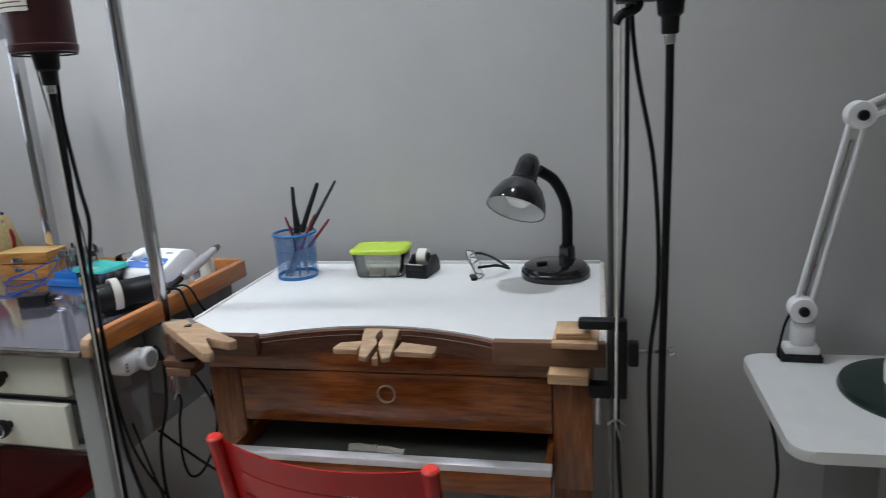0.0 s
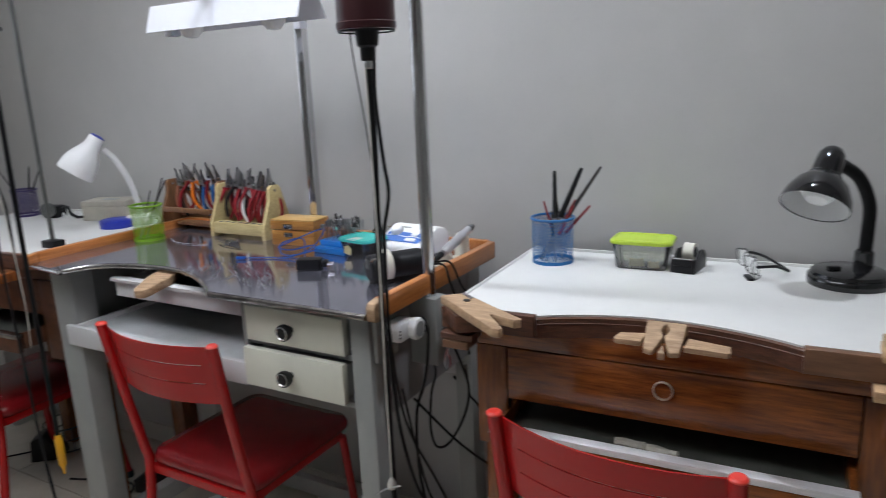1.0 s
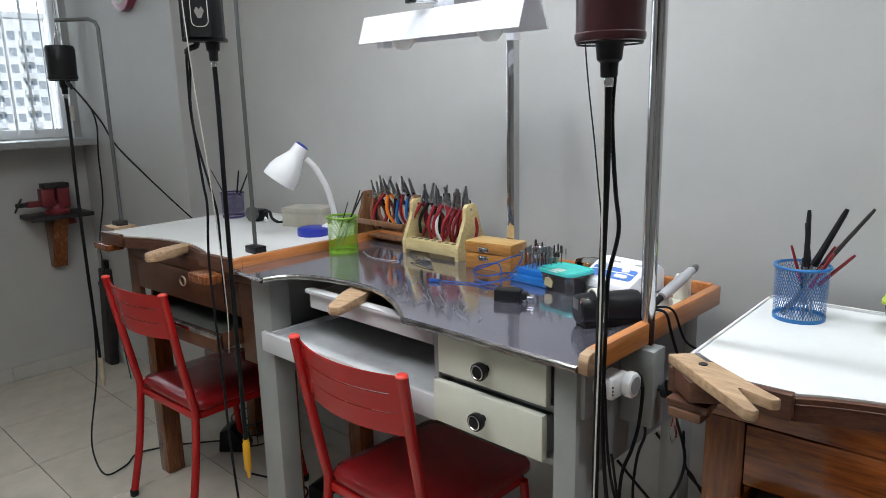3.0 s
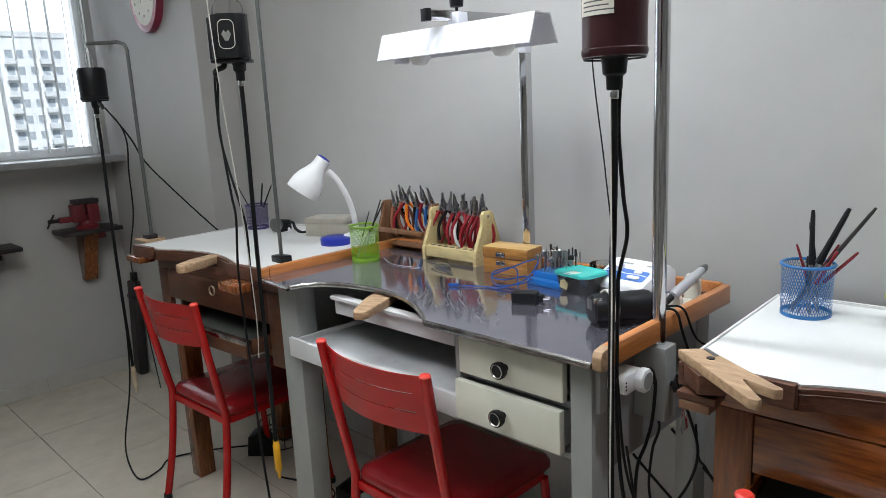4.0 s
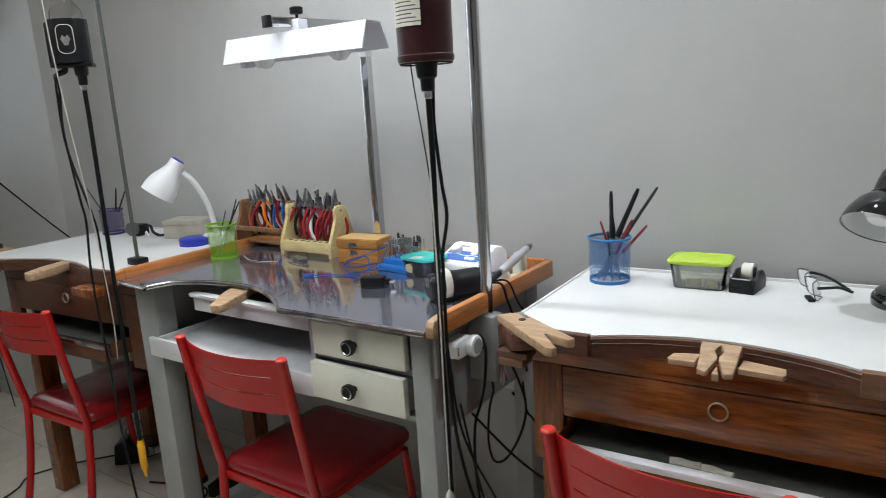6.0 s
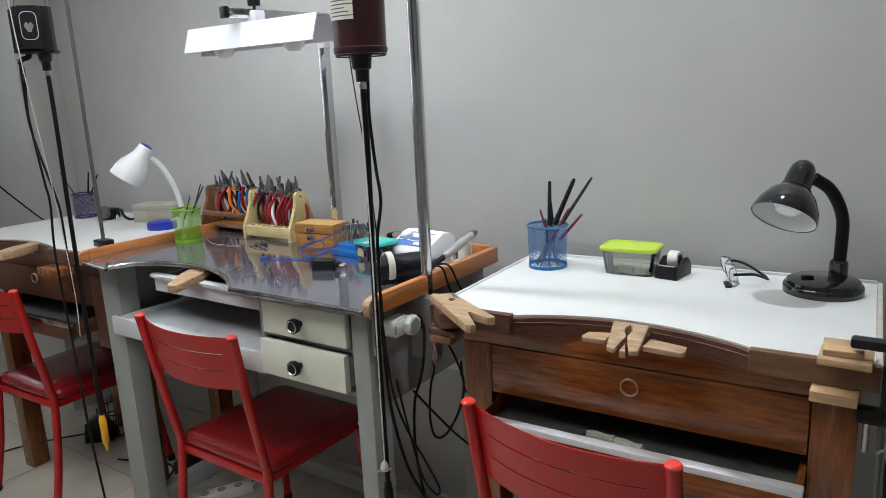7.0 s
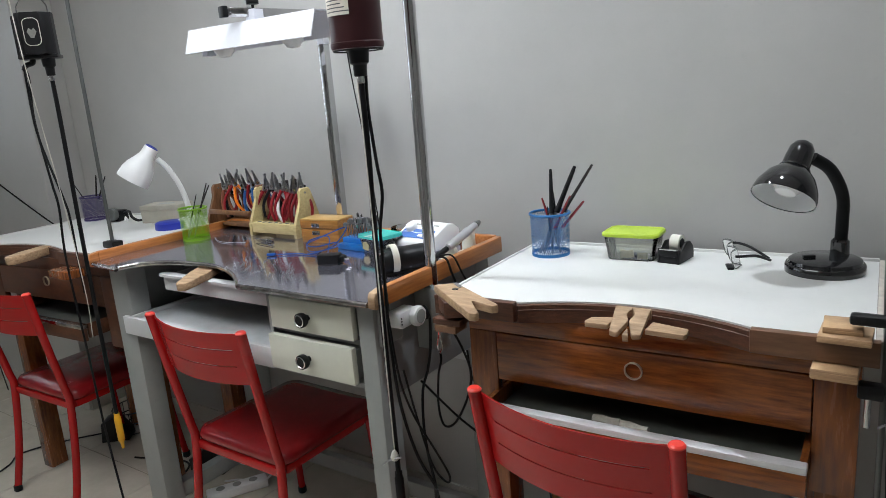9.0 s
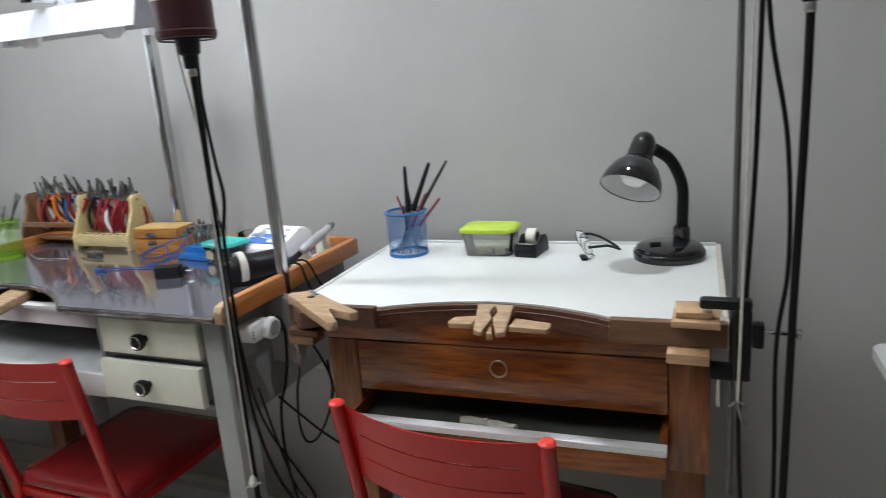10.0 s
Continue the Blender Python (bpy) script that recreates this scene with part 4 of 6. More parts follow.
# ---- lamp with the white trough shade ----
tl = thing("trough_lamp", "white trough-shaded work lamp on a square chrome post", "lamp", (-1.634, 1.750, 0.9706))
part("post", box(-0.0125, 0.0125, -0.0125, 0.0125, 0, 0.62, 0.0015), M_CHROME, tl)
part("post_foot", box(-0.0145, 0.0145, -0.0145, 0.0145, 0.0, 0.06, 0.002), M_TOOLSTEEL, tl)
part("post_cap", box(-0.0135, 0.0135, -0.0135, 0.0135, 0.6, 0.675, 0.002), M_SHADE, tl)
part("arm", box(-0.011, 0.011, -0.315, 0.012, 0.676, 0.70, 0.002, m=at(0, 0, 0, 0, 0, -9)), M_CHROME, tl)
part("arm_end", box(-0.0135, 0.0135, -0.330, -0.3155, 0.673, 0.703, 0.002, m=at(0, 0, 0, 0, 0, -9)), M_BLACK, tl)
part("knob", lathe([(0.004, 0.69), (0.004, 0.715), (0.017, 0.717), (0.018, 0.732), (0.014, 0.735), (0, 0.735)], 20, m=at(-0.026, -0.235, -0.008)), M_BLACK, tl)
part("bracket", box(-0.044, -0.008, -0.25, -0.215, 0.6625, 0.6955, 0.002), M_SHADE, tl)
sec = [(-0.306, 0.596), (-0.283, 0.662), (-0.228, 0.662), (-0.200, 0.598), (-0.203, 0.597), (-0.230, 0.659), (-0.281, 0.659), (-0.303, 0.595)]
b = prism(sec, -0.258, 0.250, m=Matrix(((0, 0, 1, 0), (1, 0, 0, 0), (0, 1, 0, 0), (0, 0, 0, 1))))
part("shade", b, M_SHADE, tl, "white folded sheet-metal shade", 20)
for bx in (-0.150, 0.13):
    part("bulb", lathe([(0.0, -0.037), (0.016, -0.034), (0.028, -0.02), (0.030, -0.004), (0.024, 0.012), (0.014, 0.024), (0.013, 0.030)], 20, m=at(bx, -0.252, 0.613)), M_BULB, tl, "unlit frosted bulb")
part("holder", box(-0.235, -0.205, -0.268, -0.236, 0.586, 0.6585, 0.004), M_SHADE, tl)


# ---- bell-shaded desk lamps ----
def desk_lamp(label, at_xyz, rz, shade, inside, neck, head, axis, base_r, ribbed):
    """Round base, bent neck and a bell shade: neck points and the head's place and axis are from the base's middle."""
    d = thing("desk_lamp", label, "desk lamp", at_xyz, rz)
    part("base", lathe([(0, 0), (base_r, 0), (base_r * 1.01, 0.006), (base_r, 0.016), (base_r * 0.97, 0.019), (base_r * 0.93, 0.0195), (base_r * 0.91, 0.026), (base_r * 0.8, 0.030), (0, 0.032)], 48), shade, d)
    n = spline(neck, 10)
    if ribbed:
        b = bmesh.new()
        for p, q in zip(n[::1], n[1::1]):
            tube([p, p.lerp(q, 0.7)], 0.0105, 10, bm=b)
        tube(n, 0.0085, 8, bm=b)
        part("neck", b, shade, d, "ribbed bendable neck")
    else:
        part("neck", tube(n, 0.0125, 16), M_RUBBER, d, "black bendable neck")
        part("neck_socket", lathe([(0.019, 0.030), (0.018, 0.06), (0.0145, 0.064)], 20, m=at(neck[0][0], neck[0][1], 0)), shade, d)
        part("switch", box(-0.012, 0.012, -0.006, 0.006, 0.0305, 0.0375, 0.002, m=at(-0.028, -0.02, 0, 0, 0, 25)), M_BLACK, d)
    rot = Vector(axis).to_track_quat("Z", "Y").to_matrix().to_4x4()
    m = Matrix.Translation(head) @ rot
    return d, m


d, m = desk_lamp("glossy black desk lamp with a bell shade", (-0.262, 1.752, 0.9757), 0, M_GLOSSBLACK, M_WHITEP,
                 [(0.024, 0.03, 0.03), (0.026, 0.028, 0.10), (0.024, 0.022, 0.16), (0.002, 0.006, 0.214), (-0.03, -0.012, 0.242)], (-0.050, -0.033, 0.255), (0.25, 0.70, 1.0), 0.077, False)
part("shade", lathe([(0.0615, -0.105), (0.0635, -0.106), (0.0635, -0.1), (0.060, -0.083), (0.048, -0.058), (0.032, -0.041), (0.0275, -0.037), (0.0275, -0.034), (0.0265, -0.012), (0.0245, 0.008), (0.018, 0.02), (0.008, 0.0265), (0, 0.0275)], 40, m=m), M_GLOSSBLACK, d)
part("shade_lining", lathe([(0.0612, -0.1045), (0.057, -0.083), (0.045, -0.060), (0.03, -0.044), (0, -0.042)], 40, m=m), M_WHITEP, d, "white shade lining")
part("bulb", lathe([(0, -0.096), (0.02, -0.092), (0.031, -0.078), (0.03, -0.064), (0.014, -0.045)], 24, m=m), M_BULB, d, "unlit white bulb")
part("collar", lathe([(0.029, -0.039), (0.0305, -0.037), (0.029, -0.035)], 32, m=m), M_GLOSSBLACK, d)

d, m = desk_lamp("white desk lamp with a blue cap and ribbed neck", (-2.408, 1.735, 0.9757), 0, M_WHITEP, M_WHITEP,
                 [(0, 0, 0.03), (0.0, -0.005, 0.08), (-0.008, -0.02, 0.155), (-0.03, -0.045, 0.225), (-0.055, -0.066, 0.262)], (-0.055, -0.085, 0.300), (0.42, 0.62, 1.0), 0.052, True)
part("shade", lathe([(0.056, -0.135), (0.0585, -0.136), (0.059, -0.128), (0.057, -0.10), (0.050, -0.075), (0.037, -0.05), (0.028, -0.03), (0.0255, -0.01), (0.0255, 0.004), (0.024, 0.006)], 36, m=m), M_WHITEP, d)
part("shade_lining", lathe([(0.0558, -0.134), (0.053, -0.10), (0.046, -0.075), (0.03, -0.048), (0, -0.045)], 36, m=m), M_WHITEP, d)
part("cap", lathe([(0.0238, 0.003), (0.023, 0.009), (0.015, 0.013), (0, 0.014)], 28, m=m), M_BLUE, d, "blue end cap")

# ---- white jointed arm lamp on the right table ----
tb = thing("side_table", "white round-cornered table beside the brown bench", "table", (0.605, 1.625, 0), 3.0)
part("tabletop", prism(rounded(0.90, 0.43, 0.038, 8), 0.757, 0.78, 0.004), M_WHITE_LAM, tb)
part("panel", box(-0.27, -0.245, -0.10, 0.18, 0, 0.7565, 0.003), M_GREY, tb)
part("panel", box(0.245, 0.27, -0.10, 0.18, 0, 0.7565, 0.003), M_GREY, tb)
part("back_rail", box(-0.2445, 0.2445, 0.15, 0.17, 0.35, 0.7565, 0.002), M_GREY, tb)
al = thing("arm_lamp", "white jointed spring-arm lamp standing on the side table", "lamp", (0.262, 1.80, 0.7803))
part("base", box(-0.042, 0.042, -0.03, 0.03, 0, 0.014, 0.003), M_BLACK, al)
b = box(-0.034, 0.036, -0.022, 0.022, 0.0143, 0.032, 0.004)
box(-0.02, 0.026, -0.016, 0.016, 0.0323, 0.085, 0.006, bm=b)
part("bracket", b, M_WHITEP, al)
j1, j2, j3 = Vector((-0.004, -0.012, 0.118)), Vector((0.078, -0.012, 0.525)), Vector((0.52, -0.05, 0.73))
for nm, j in (("lower_joint", j1), ("upper_joint", j2)):
    k = part(nm, lathe([(0, -0.02), (0.026, -0.02), (0.0275, -0.017), (0.0275, 0.017), (0.026, 0.02), (0, 0.02)], 30, m=Matrix.Translation(j) @ AXIS_Y), M_WHITEP, al)
    part("knob", lathe([(0.0105, 0), (0.0105, 0.008), (0.008, 0.01), (0, 0.01)], 18, m=Matrix.Translation(j + Vector((0, -0.0205, 0))) @ AXIS_Y), M_BLACK, al)
for a, c in ((j1, j2), (j2, j3)):
    dirn = (c - a).normalized()
    off = dirn.cross(Vector((0, 1, 0))).normalized() * 0.014
    for s in (-1, 1):
        part("arm", tube([a + off * s + dirn * 0.012, c + off * s - dirn * 0.012], 0.0052, 10), M_WHITEP, al)
    part("spring", tube([a + dirn * 0.03, c - dirn * 0.05], 0.0042, 8), M_CHROME, al)
part("head", lathe([(0.03, 0.02), (0.035, 0), (0.09, -0.07), (0.088, -0.07), (0.033, -0.004)], 32, m=Matrix.Translation(j3 + Vector((0.03, 0, -0.02)))), M_WHITEP, al)
cable("power_cable", "black cable from the arm lamp's foot", [(0.235, 1.775, 0.895), (0.222, 1.772, 0.86), (0.214, 1.775, 0.80), (0.22, 1.782, 0.786)], 0.003, M_RUBBER)
cable("power_cable", "black cable end hanging under the side table", [(0.22, 1.87, 0.66), (0.212, 1.80, 0.63), (0.21, 1.72, 0.60), (0.215, 1.72, 0.5), (0.22, 1.86, 0.2), (0.22, 1.87, 0.005)], 0.004, M_RUBBER)
ps = thing("polishing_stand", "white machine body on a round dark green base", "machine", (0.448, 1.635, 0.7803))
part("base", lathe([(0, 0), (0.148, 0), (0.15, 0.006), (0.146, 0.016), (0.13, 0.02), (0, 0.021)], 48), M_DISC, ps)
part("body", lathe([(0.07, 0.0212), (0.072, 0.05), (0.066, 0.1), (0.058, 0.15), (0.05, 0.17), (0, 0.172)], 32), M_WHITEP, ps)
part("band", lathe([(0.0615, 0.135), (0.0625, 0.136), (0.0605, 0.148), (0.0595, 0.149)], 32), M_REDEND, ps, "red band")


# ---- wire mesh cups with tools ----
def mesh_cup(label, x, y, z, r, h, wire, tools):
    c = thing("mesh_cup", label, "pen cup", (x, y, z))
    part("rim", tube([(r * math.cos(a), r * math.sin(a), h) for a in [2 * math.pi * i / 36 for i in range(37)]], 0.0032, 8), wire, c)
    part("foot_ring", lathe([(r * 0.955, 0), (r * 0.965, 0.0), (r * 0.97, 0.008), (r * 0.96, 0.008)], 36), wire, c)
    part("bottom", lathe([(r * 0.86, 0.0015), (r * 0.955, 0.0015)], 36), wire, c)
    b = bmesh.new()
    n, lev = 58, 13
    w = 0.00062
    for s in (-1, 1):
        for i in range(n):
            a0 = 2 * math.pi * i / n
            prev = None
            for k in range(lev + 1):
                a = a0 + s * 0.62 * k / lev * 1.3
                rr = r * (0.96 + 0.035 * k / lev)
                z1 = 0.004 + (h - 0.004) * k / lev
                p = (b.verts.new((rr * math.cos(a - w / rr), rr * math.sin(a - w / rr), z1)), b.verts.new((rr * math.cos(a + w / rr), rr * math.sin(a + w / rr), z1)))
                if prev:
                    b.faces.new((prev[0], prev[1], p[1], p[0]))
                prev = p
    part("mesh", b, wire, c, "fine diamond wire mesh", 0)
    for nm, lab, foot, top, r0, r1, material in tools:
        t = thing(nm, lab, nm.replace("_", " "), (x, y, z), group="tools in the cups")
        f, e = Vector(foot), Vector(top)
        mid = f.lerp(e, 0.48)
        part("handle", tube([mid, mid.lerp(e, 0.2), e.lerp(mid, 0.1), e], r1 * 1.15, 8, r_end=r1 * 0.55), material, t)
        part("blade", tube([f, f.lerp(mid, 0.5), mid], r0, 6, r_end=r1 * 0.7), M_TOOLSTEEL, t)
    return c


mesh_cup("blue wire mesh cup full of files", -0.884, 1.718, 0.9757, 0.0505, 0.108, M_CUPBLUE, [
    ("file", "square black handled file in the blue cup", (0.014, -0.02, 0.004), (-0.003, 0.022, 0.217), 0.0025, 0.0062, M_BLACK),
    ("file", "square black handled flat file in the blue cup", (-0.024, -0.012, 0.004), (0.064, 0.022, 0.225), 0.003, 0.0072, M_BLACK),
    ("file", "long tapered dark steel file in the blue cup", (-0.034, 0.0, 0.004), (0.110, 0.022, 0.229), 0.003, 0.0048, M_IRON),
    ("file", "short red handled file in the blue cup", (-0.03, 0.02, 0.004), (0.085, 0.022, 0.137), 0.002, 0.0042, M_GRIPRED),
    ("file", "short red handled file in the blue cup", (-0.01, -0.02, 0.004), (0.056, -0.012, 0.142), 0.002, 0.0040, M_GRIPRED),
    ("file", "short red handled file in the blue cup", (0.016, 0.02, 0.004), (-0.031, 0.022, 0.142), 0.002, 0.0036, M_GRIPRED),
    ("file", "black handled needle file in the blue cup", (0.022, 0.01, 0.004), (-0.008, 0.028, 0.19), 0.002, 0.0052, M_BLACK),
    ("file", "short dark red handled file in the blue cup", (-0.025, 0.005, 0.004), (0.05, 0.02, 0.15), 0.002, 0.0040, M_GRIPRED),
    ("file", "short steel file in the blue cup", (0.0, 0.01, 0.004), (0.004, -0.02, 0.128), 0.0018, 0.0026, M_IRON)])
mesh_cup("lime green wire mesh cup on the steel top", -2.160, 1.572, 0.9707, 0.047, 0.108, M_CUPGREEN, [
    ("tweezers", "dark steel tweezers in the green cup", (-0.02, -0.02, 0.004), (0.07, 0.03, 0.185), 0.002, 0.003, M_IRON),
    ("tweezers", "dark steel tweezers in the green cup", (-0.014, 0.0, 0.004), (0.05, 0.035, 0.19), 0.002, 0.003, M_IRON),
    ("scriber", "thin dark scriber in the green cup", (-0.01, -0.03, 0.004), (0.018, 0.012, 0.155), 0.0015, 0.002, M_BLACK)])
mesh_cup("dark purple wire mesh cup on the far bench", -3.03, 1.70, 0.9757, 0.046, 0.10, M_CUPPURPLE, [
    ("file", "black handled file in the purple cup", (0.012, 0, 0.004), (0.03, 0.02, 0.19), 0.002, 0.004, M_BLACK),
    ("file", "black handled file in the purple cup", (-0.02, 0, 0.004), (0.10, 0.02, 0.185), 0.002, 0.0035, M_BLACK),
    ("file", "thin file leaning in the purple cup", (0.02, 0, 0.004), (-0.10, -0.03, 0.19), 0.0018, 0.0025, M_IRON)])

# ---- boxes, tape, glasses on the brown bench ----
def snap_box(label, at_xyz, rz, w, d, h, lid, body, r=0.016):
    s = thing("snap_box", label, "box", at_xyz, rz)
    part("body", shell(w * 0.94, d * 0.92, h, r, 0.86), body, s, "clear plastic body")
    b = prism(rounded(w, d, r * 1.2, 5), h - 0.004, h + 0.003, 0.0015)
    l = part("lid", b, lid, s)
    ring = rounded(w * 0.93, d * 0.9, r, 5)
    part("lid_ridge", tube([(x, y, h + 0.0032) for x, y in ring + ring[:1]], 0.0022, 6), lid, l)
    return s


snap_box("clear plastic box with a lime green lid", (-0.676, 1.752, 0.9757), 3, 0.138, 0.10, 0.062, M_LIME, M_SMOKE)
for nm, lab, x, y, w, h, rz in (("paper_slip", "folded yellow paper slip inside the clear box", -0.684, 1.726, 0.034, 0.022, 8), ("paper_slip", "small printed card inside the clear box", -0.645, 1.722, 0.026, 0.018, -4)):
    t = thing(nm, lab, "paper", (x, y, 0.978), rz)
    part("slip", prism([(-w / 2, 0), (w / 2, 0.002), (w * 0.42, h), (0, h * 0.8), (-w * 0.46, h * 0.94)], -0.002, 0.002, 0.0005, m=AXIS_Y), M_YPAPER, t)


def tape_dispenser(label, at_xyz, rz, length, r, reel_r, width):
    """A low black body with a reel of clear tape."""
    t = thing("tape_dispenser", label, "tape dispenser", at_xyz, rz)
    prof = [(-length * 0.5, 0), (length * 0.5, 0), (length * 0.5, 0.018), (length * 0.44, 0.034), (length * 0.3, 0.026), (length * 0.18, r * 0.8), (0, r), (-length * 0.25, r * 0.96), (-length * 0.44, r * 0.66), (-length * 0.5, 0.02)]
    m90 = Matrix(((1, 0, 0, 0), (0, 0, 1, 0), (0, 1, 0, 0), (0, 0, 0, 1)))
    for s in (-1, 1):
        part("side", prism(prof, s * width / 2 - 0.003, s * width / 2 + 0.003, 0.0015, m=m90), M_BLACK, t)
    part("foot", box(-length * 0.5, length * 0.5, -width / 2 + 0.0032, width / 2 - 0.0032, 0.0, 0.016, 0.001), M_BLACK, t)
    part("nose", box(length * 0.38, length * 0.5, -width / 2 + 0.0032, width / 2 - 0.0032, 0.0165, 0.032, 0.001), M_BLACK, t)
    part("cutter", box(length * 0.48, length * 0.53, -width / 2 + 0.004, width / 2 - 0.004, 0.0325, 0.0345, 0.0), M_CHROME, t, "metal cutting edge")
    rc = Vector((-length * 0.1, 0, r - reel_r * 0.35))
    m2 = Matrix.Translation(rc) @ AXIS_Y
    wid = width * 0.24
    part("tape_reel", lathe([(reel_r * 0.62, -wid), (reel_r, -wid), (reel_r, wid), (reel_r * 0.62, wid), (reel_r * 0.62, -wid)], 32, m=m2), M_OFFWHITE, t, "reel of pale adhesive tape")
    part("hub", lathe([(0, -wid * 1.1), (reel_r * 0.6, -wid * 1.1), (reel_r * 0.6, wid * 1.1), (0, wid * 1.1)], 24, m=m2), M_BLACK, t)
    return t


tape_dispenser("small black tape dispenser beside the lime lidded box", (-0.575, 1.752, 0.9757), -97, 0.085, 0.046, 0.02, 0.048)
td = thing("tape_dispenser", "black barrel-shaped tape dispenser on the steel top", "tape dispenser", (-1.170, 1.462, 0.9707), 55)
part("barrel", lathe([(0, -0.068), (0.026, -0.068), (0.031, -0.064), (0.0325, -0.05), (0.0325, 0.055), (0.030, 0.064), (0.02, 0.068), (0, 0.069)], 32, m=at(0, 0, 0.0335) @ AXIS_X), M_BLACK, td)
part("foot", box(-0.06, 0.06, -0.024, 0.024, 0, 0.012, 0.003), M_BLACK, td)
part("latch", box(-0.0705, -0.0685, -0.012, 0.012, 0.035, 0.056, 0.0005), M_GREYTUBE, td)
part("tape_reel", lathe([(0.0328, -0.008), (0.037, -0.008), (0.037, 0.008), (0.0328, 0.008), (0.0328, -0.008)], 36, m=at(-0.026, 0, 0.0375) @ AXIS_X), M_OFFWHITE, td, "reel of pale adhesive tape")
part("cutter", box(-0.068, -0.05, -0.02, -0.016, 0.05, 0.062, 0.001), M_CHROME, td)

gl = thing("safety_glasses", "clear safety glasses with black temples", "glasses", (-0.425, 1.775, 0.9757), 20)
for s in (-1, 1):
    b = bmesh.new()
    rows = []
    for k in range(5):
        zz = 0.003 + 0.036 * k / 4
        rows.append([b.verts.new((-0.03 + 0.018 * math.sin(math.pi * i / 8) - zz * 0.25, s * (0.006 + 0.058 * i / 8), zz)) for i in range(9)])
    for p, q in zip(rows, rows[1:]):
        for i in range(8):
            b.faces.new((p[i], p[i + 1], q[i + 1], q[i]))
    part("lens", b, M_LENS, gl, "clear curved lens")
    part("rim", tube([(-0.012, s * 0.035, 0.003), (-0.03, s * 0.006, 0.004), (-0.038, s * 0.006, 0.038), (-0.022, s * 0.035, 0.043), (-0.039, s * 0.064, 0.038), (-0.031, s * 0.064, 0.004), (-0.012, s * 0.035, 0.003)], 0.0011, 6, 4), M_GREYTUBE, gl)
    part("temple", tube([(-0.03, s * 0.066, 0.03), (-0.005, s * 0.062, 0.03), (0.02, s * 0.04, 0.024), (0.052, s * 0.008, 0.006)], 0.0032, 8, 5), M_BLACK, gl)
part("brow", tube([(-0.039, -0.064, 0.040), (-0.022, -0.035, 0.0405), (-0.039, 0, 0.040), (-0.022, 0.035, 0.0405), (-0.039, 0.064, 0.040)], 0.0009, 6, 5), M_GREYTUBE, gl)
part("pad", box(-0.046, -0.032, -0.068, -0.03, 0.0, 0.006, 0.002), M_BLACK, gl)

# ---- bench pins and wood blocks ----
pin = thing("bench_pin", "worn wooden bench pin with a V notch", "bench pin", (-0.88, 1.28, 0.985), group="bench pins")
b = prism([(-0.083, 0.02), (-0.045, 0.054), (0.055, -0.012), (0.116, -0.045), (0.119, -0.052), (0.108, -0.06), (0.062, -0.046), (0.052, -0.044), (0.058, -0.055), (0.108, -0.103), (0.104, -0.112), (0.09, -0.113), (0.02, -0.058)], 0.0, 0.017, 0.003)
part("pin", b, M_PINE, pin)
part("slot", box(-0.05, -0.012, 0.004, 0.012, 0.0172, 0.0182, 0, m=at(-0.01, 0.01, 0, 0, 0, -38)), M_TOOLSTEEL, pin, "steel screw plate")
part("screw_hole", lathe([(0, 0.0172), (0.007, 0.0172), (0.007, 0.0185), (0, 0.0185)], 14, m=at(-0.018, 0.008, 0)), M_IRON, pin)
part("wedge", prism([(-0.075, 0.018), (-0.03, 0.045), (0.02, -0.01), (-0.02, -0.035)], -0.035, -0.0005, 0.003), M_WOOD_DK, pin)
brk = thing("pin_bracket", "dark plywood bracket under the bench's front plank", "wood block", (-0.912, 1.275, 0.90))
part("block", box(-0.034, 0.034, -0.012, 0.03, 0.028, 0.041, 0.002), M_WOOD_DK, brk)
part("block", box(-0.028, 0.026, -0.016, 0.03, 0.012, 0.0275, 0.002), M_PLANK, brk)
part("hook", tube([(-0.02, -0.012, 0.012), (-0.024, -0.016, -0.02), (-0.018, -0.016, -0.036), (-0.012, -0.014, -0.02), (-0.018, -0.012, 0.012)], 0.0018, 6), M_CHROME, brk, "small steel spring hook")

cp = thing("bench_pin", "pale wooden two-pronged bench pin in the curved front", "bench pin", (-0.540, 1.352, 0.9757), group="bench pins")
slope = Matrix(((1, 0, 0, 0), (0, 1, 0, 0), (0, 0.70, 1, 0.004), (0, 0, 0, 1)))
b = bmesh.new()
for s in (-1, 1):
    half = [(0.034, 0.004), (0.001, 0.004), (0.001, 0.001), (0.0075, -0.004), (0.0085, -0.009), (0.006, -0.014), (0.0015, -0.017), (0.0015, -0.021), (0.013, -0.044), (0.017, -0.0455), (0.030, -0.043)]
    pts = [(s * px, py) for px, py in half]
    prism(pts if s > 0 else pts[::-1], -0.010, 0.0, 0.001, bm=b, m=slope)
box(-0.034, 0.034, 0.0045, 0.0125, -0.014, 0.0062, 0.0015, bm=b)
part("pin", b, M_PINE, cp)
part("plug", prism([(-0.006, -0.042), (0.006, -0.042), (0.0, -0.028)], -0.020, -0.006, 0.001, m=slope), M_PINE, cp)
for s, k in ((-1, 0.084), (1, 0.110)):
    pts = [(s * 0.036, 0.010), (s * 0.036, -0.036), (s * (k - 0.004), -0.038), (s * k, -0.030), (s * (k - 0.004), -0.004)]
    part("wedge", prism(pts[::-1] if s > 0 else pts, -0.028, -0.018, 0.0015), M_PINE, cp)

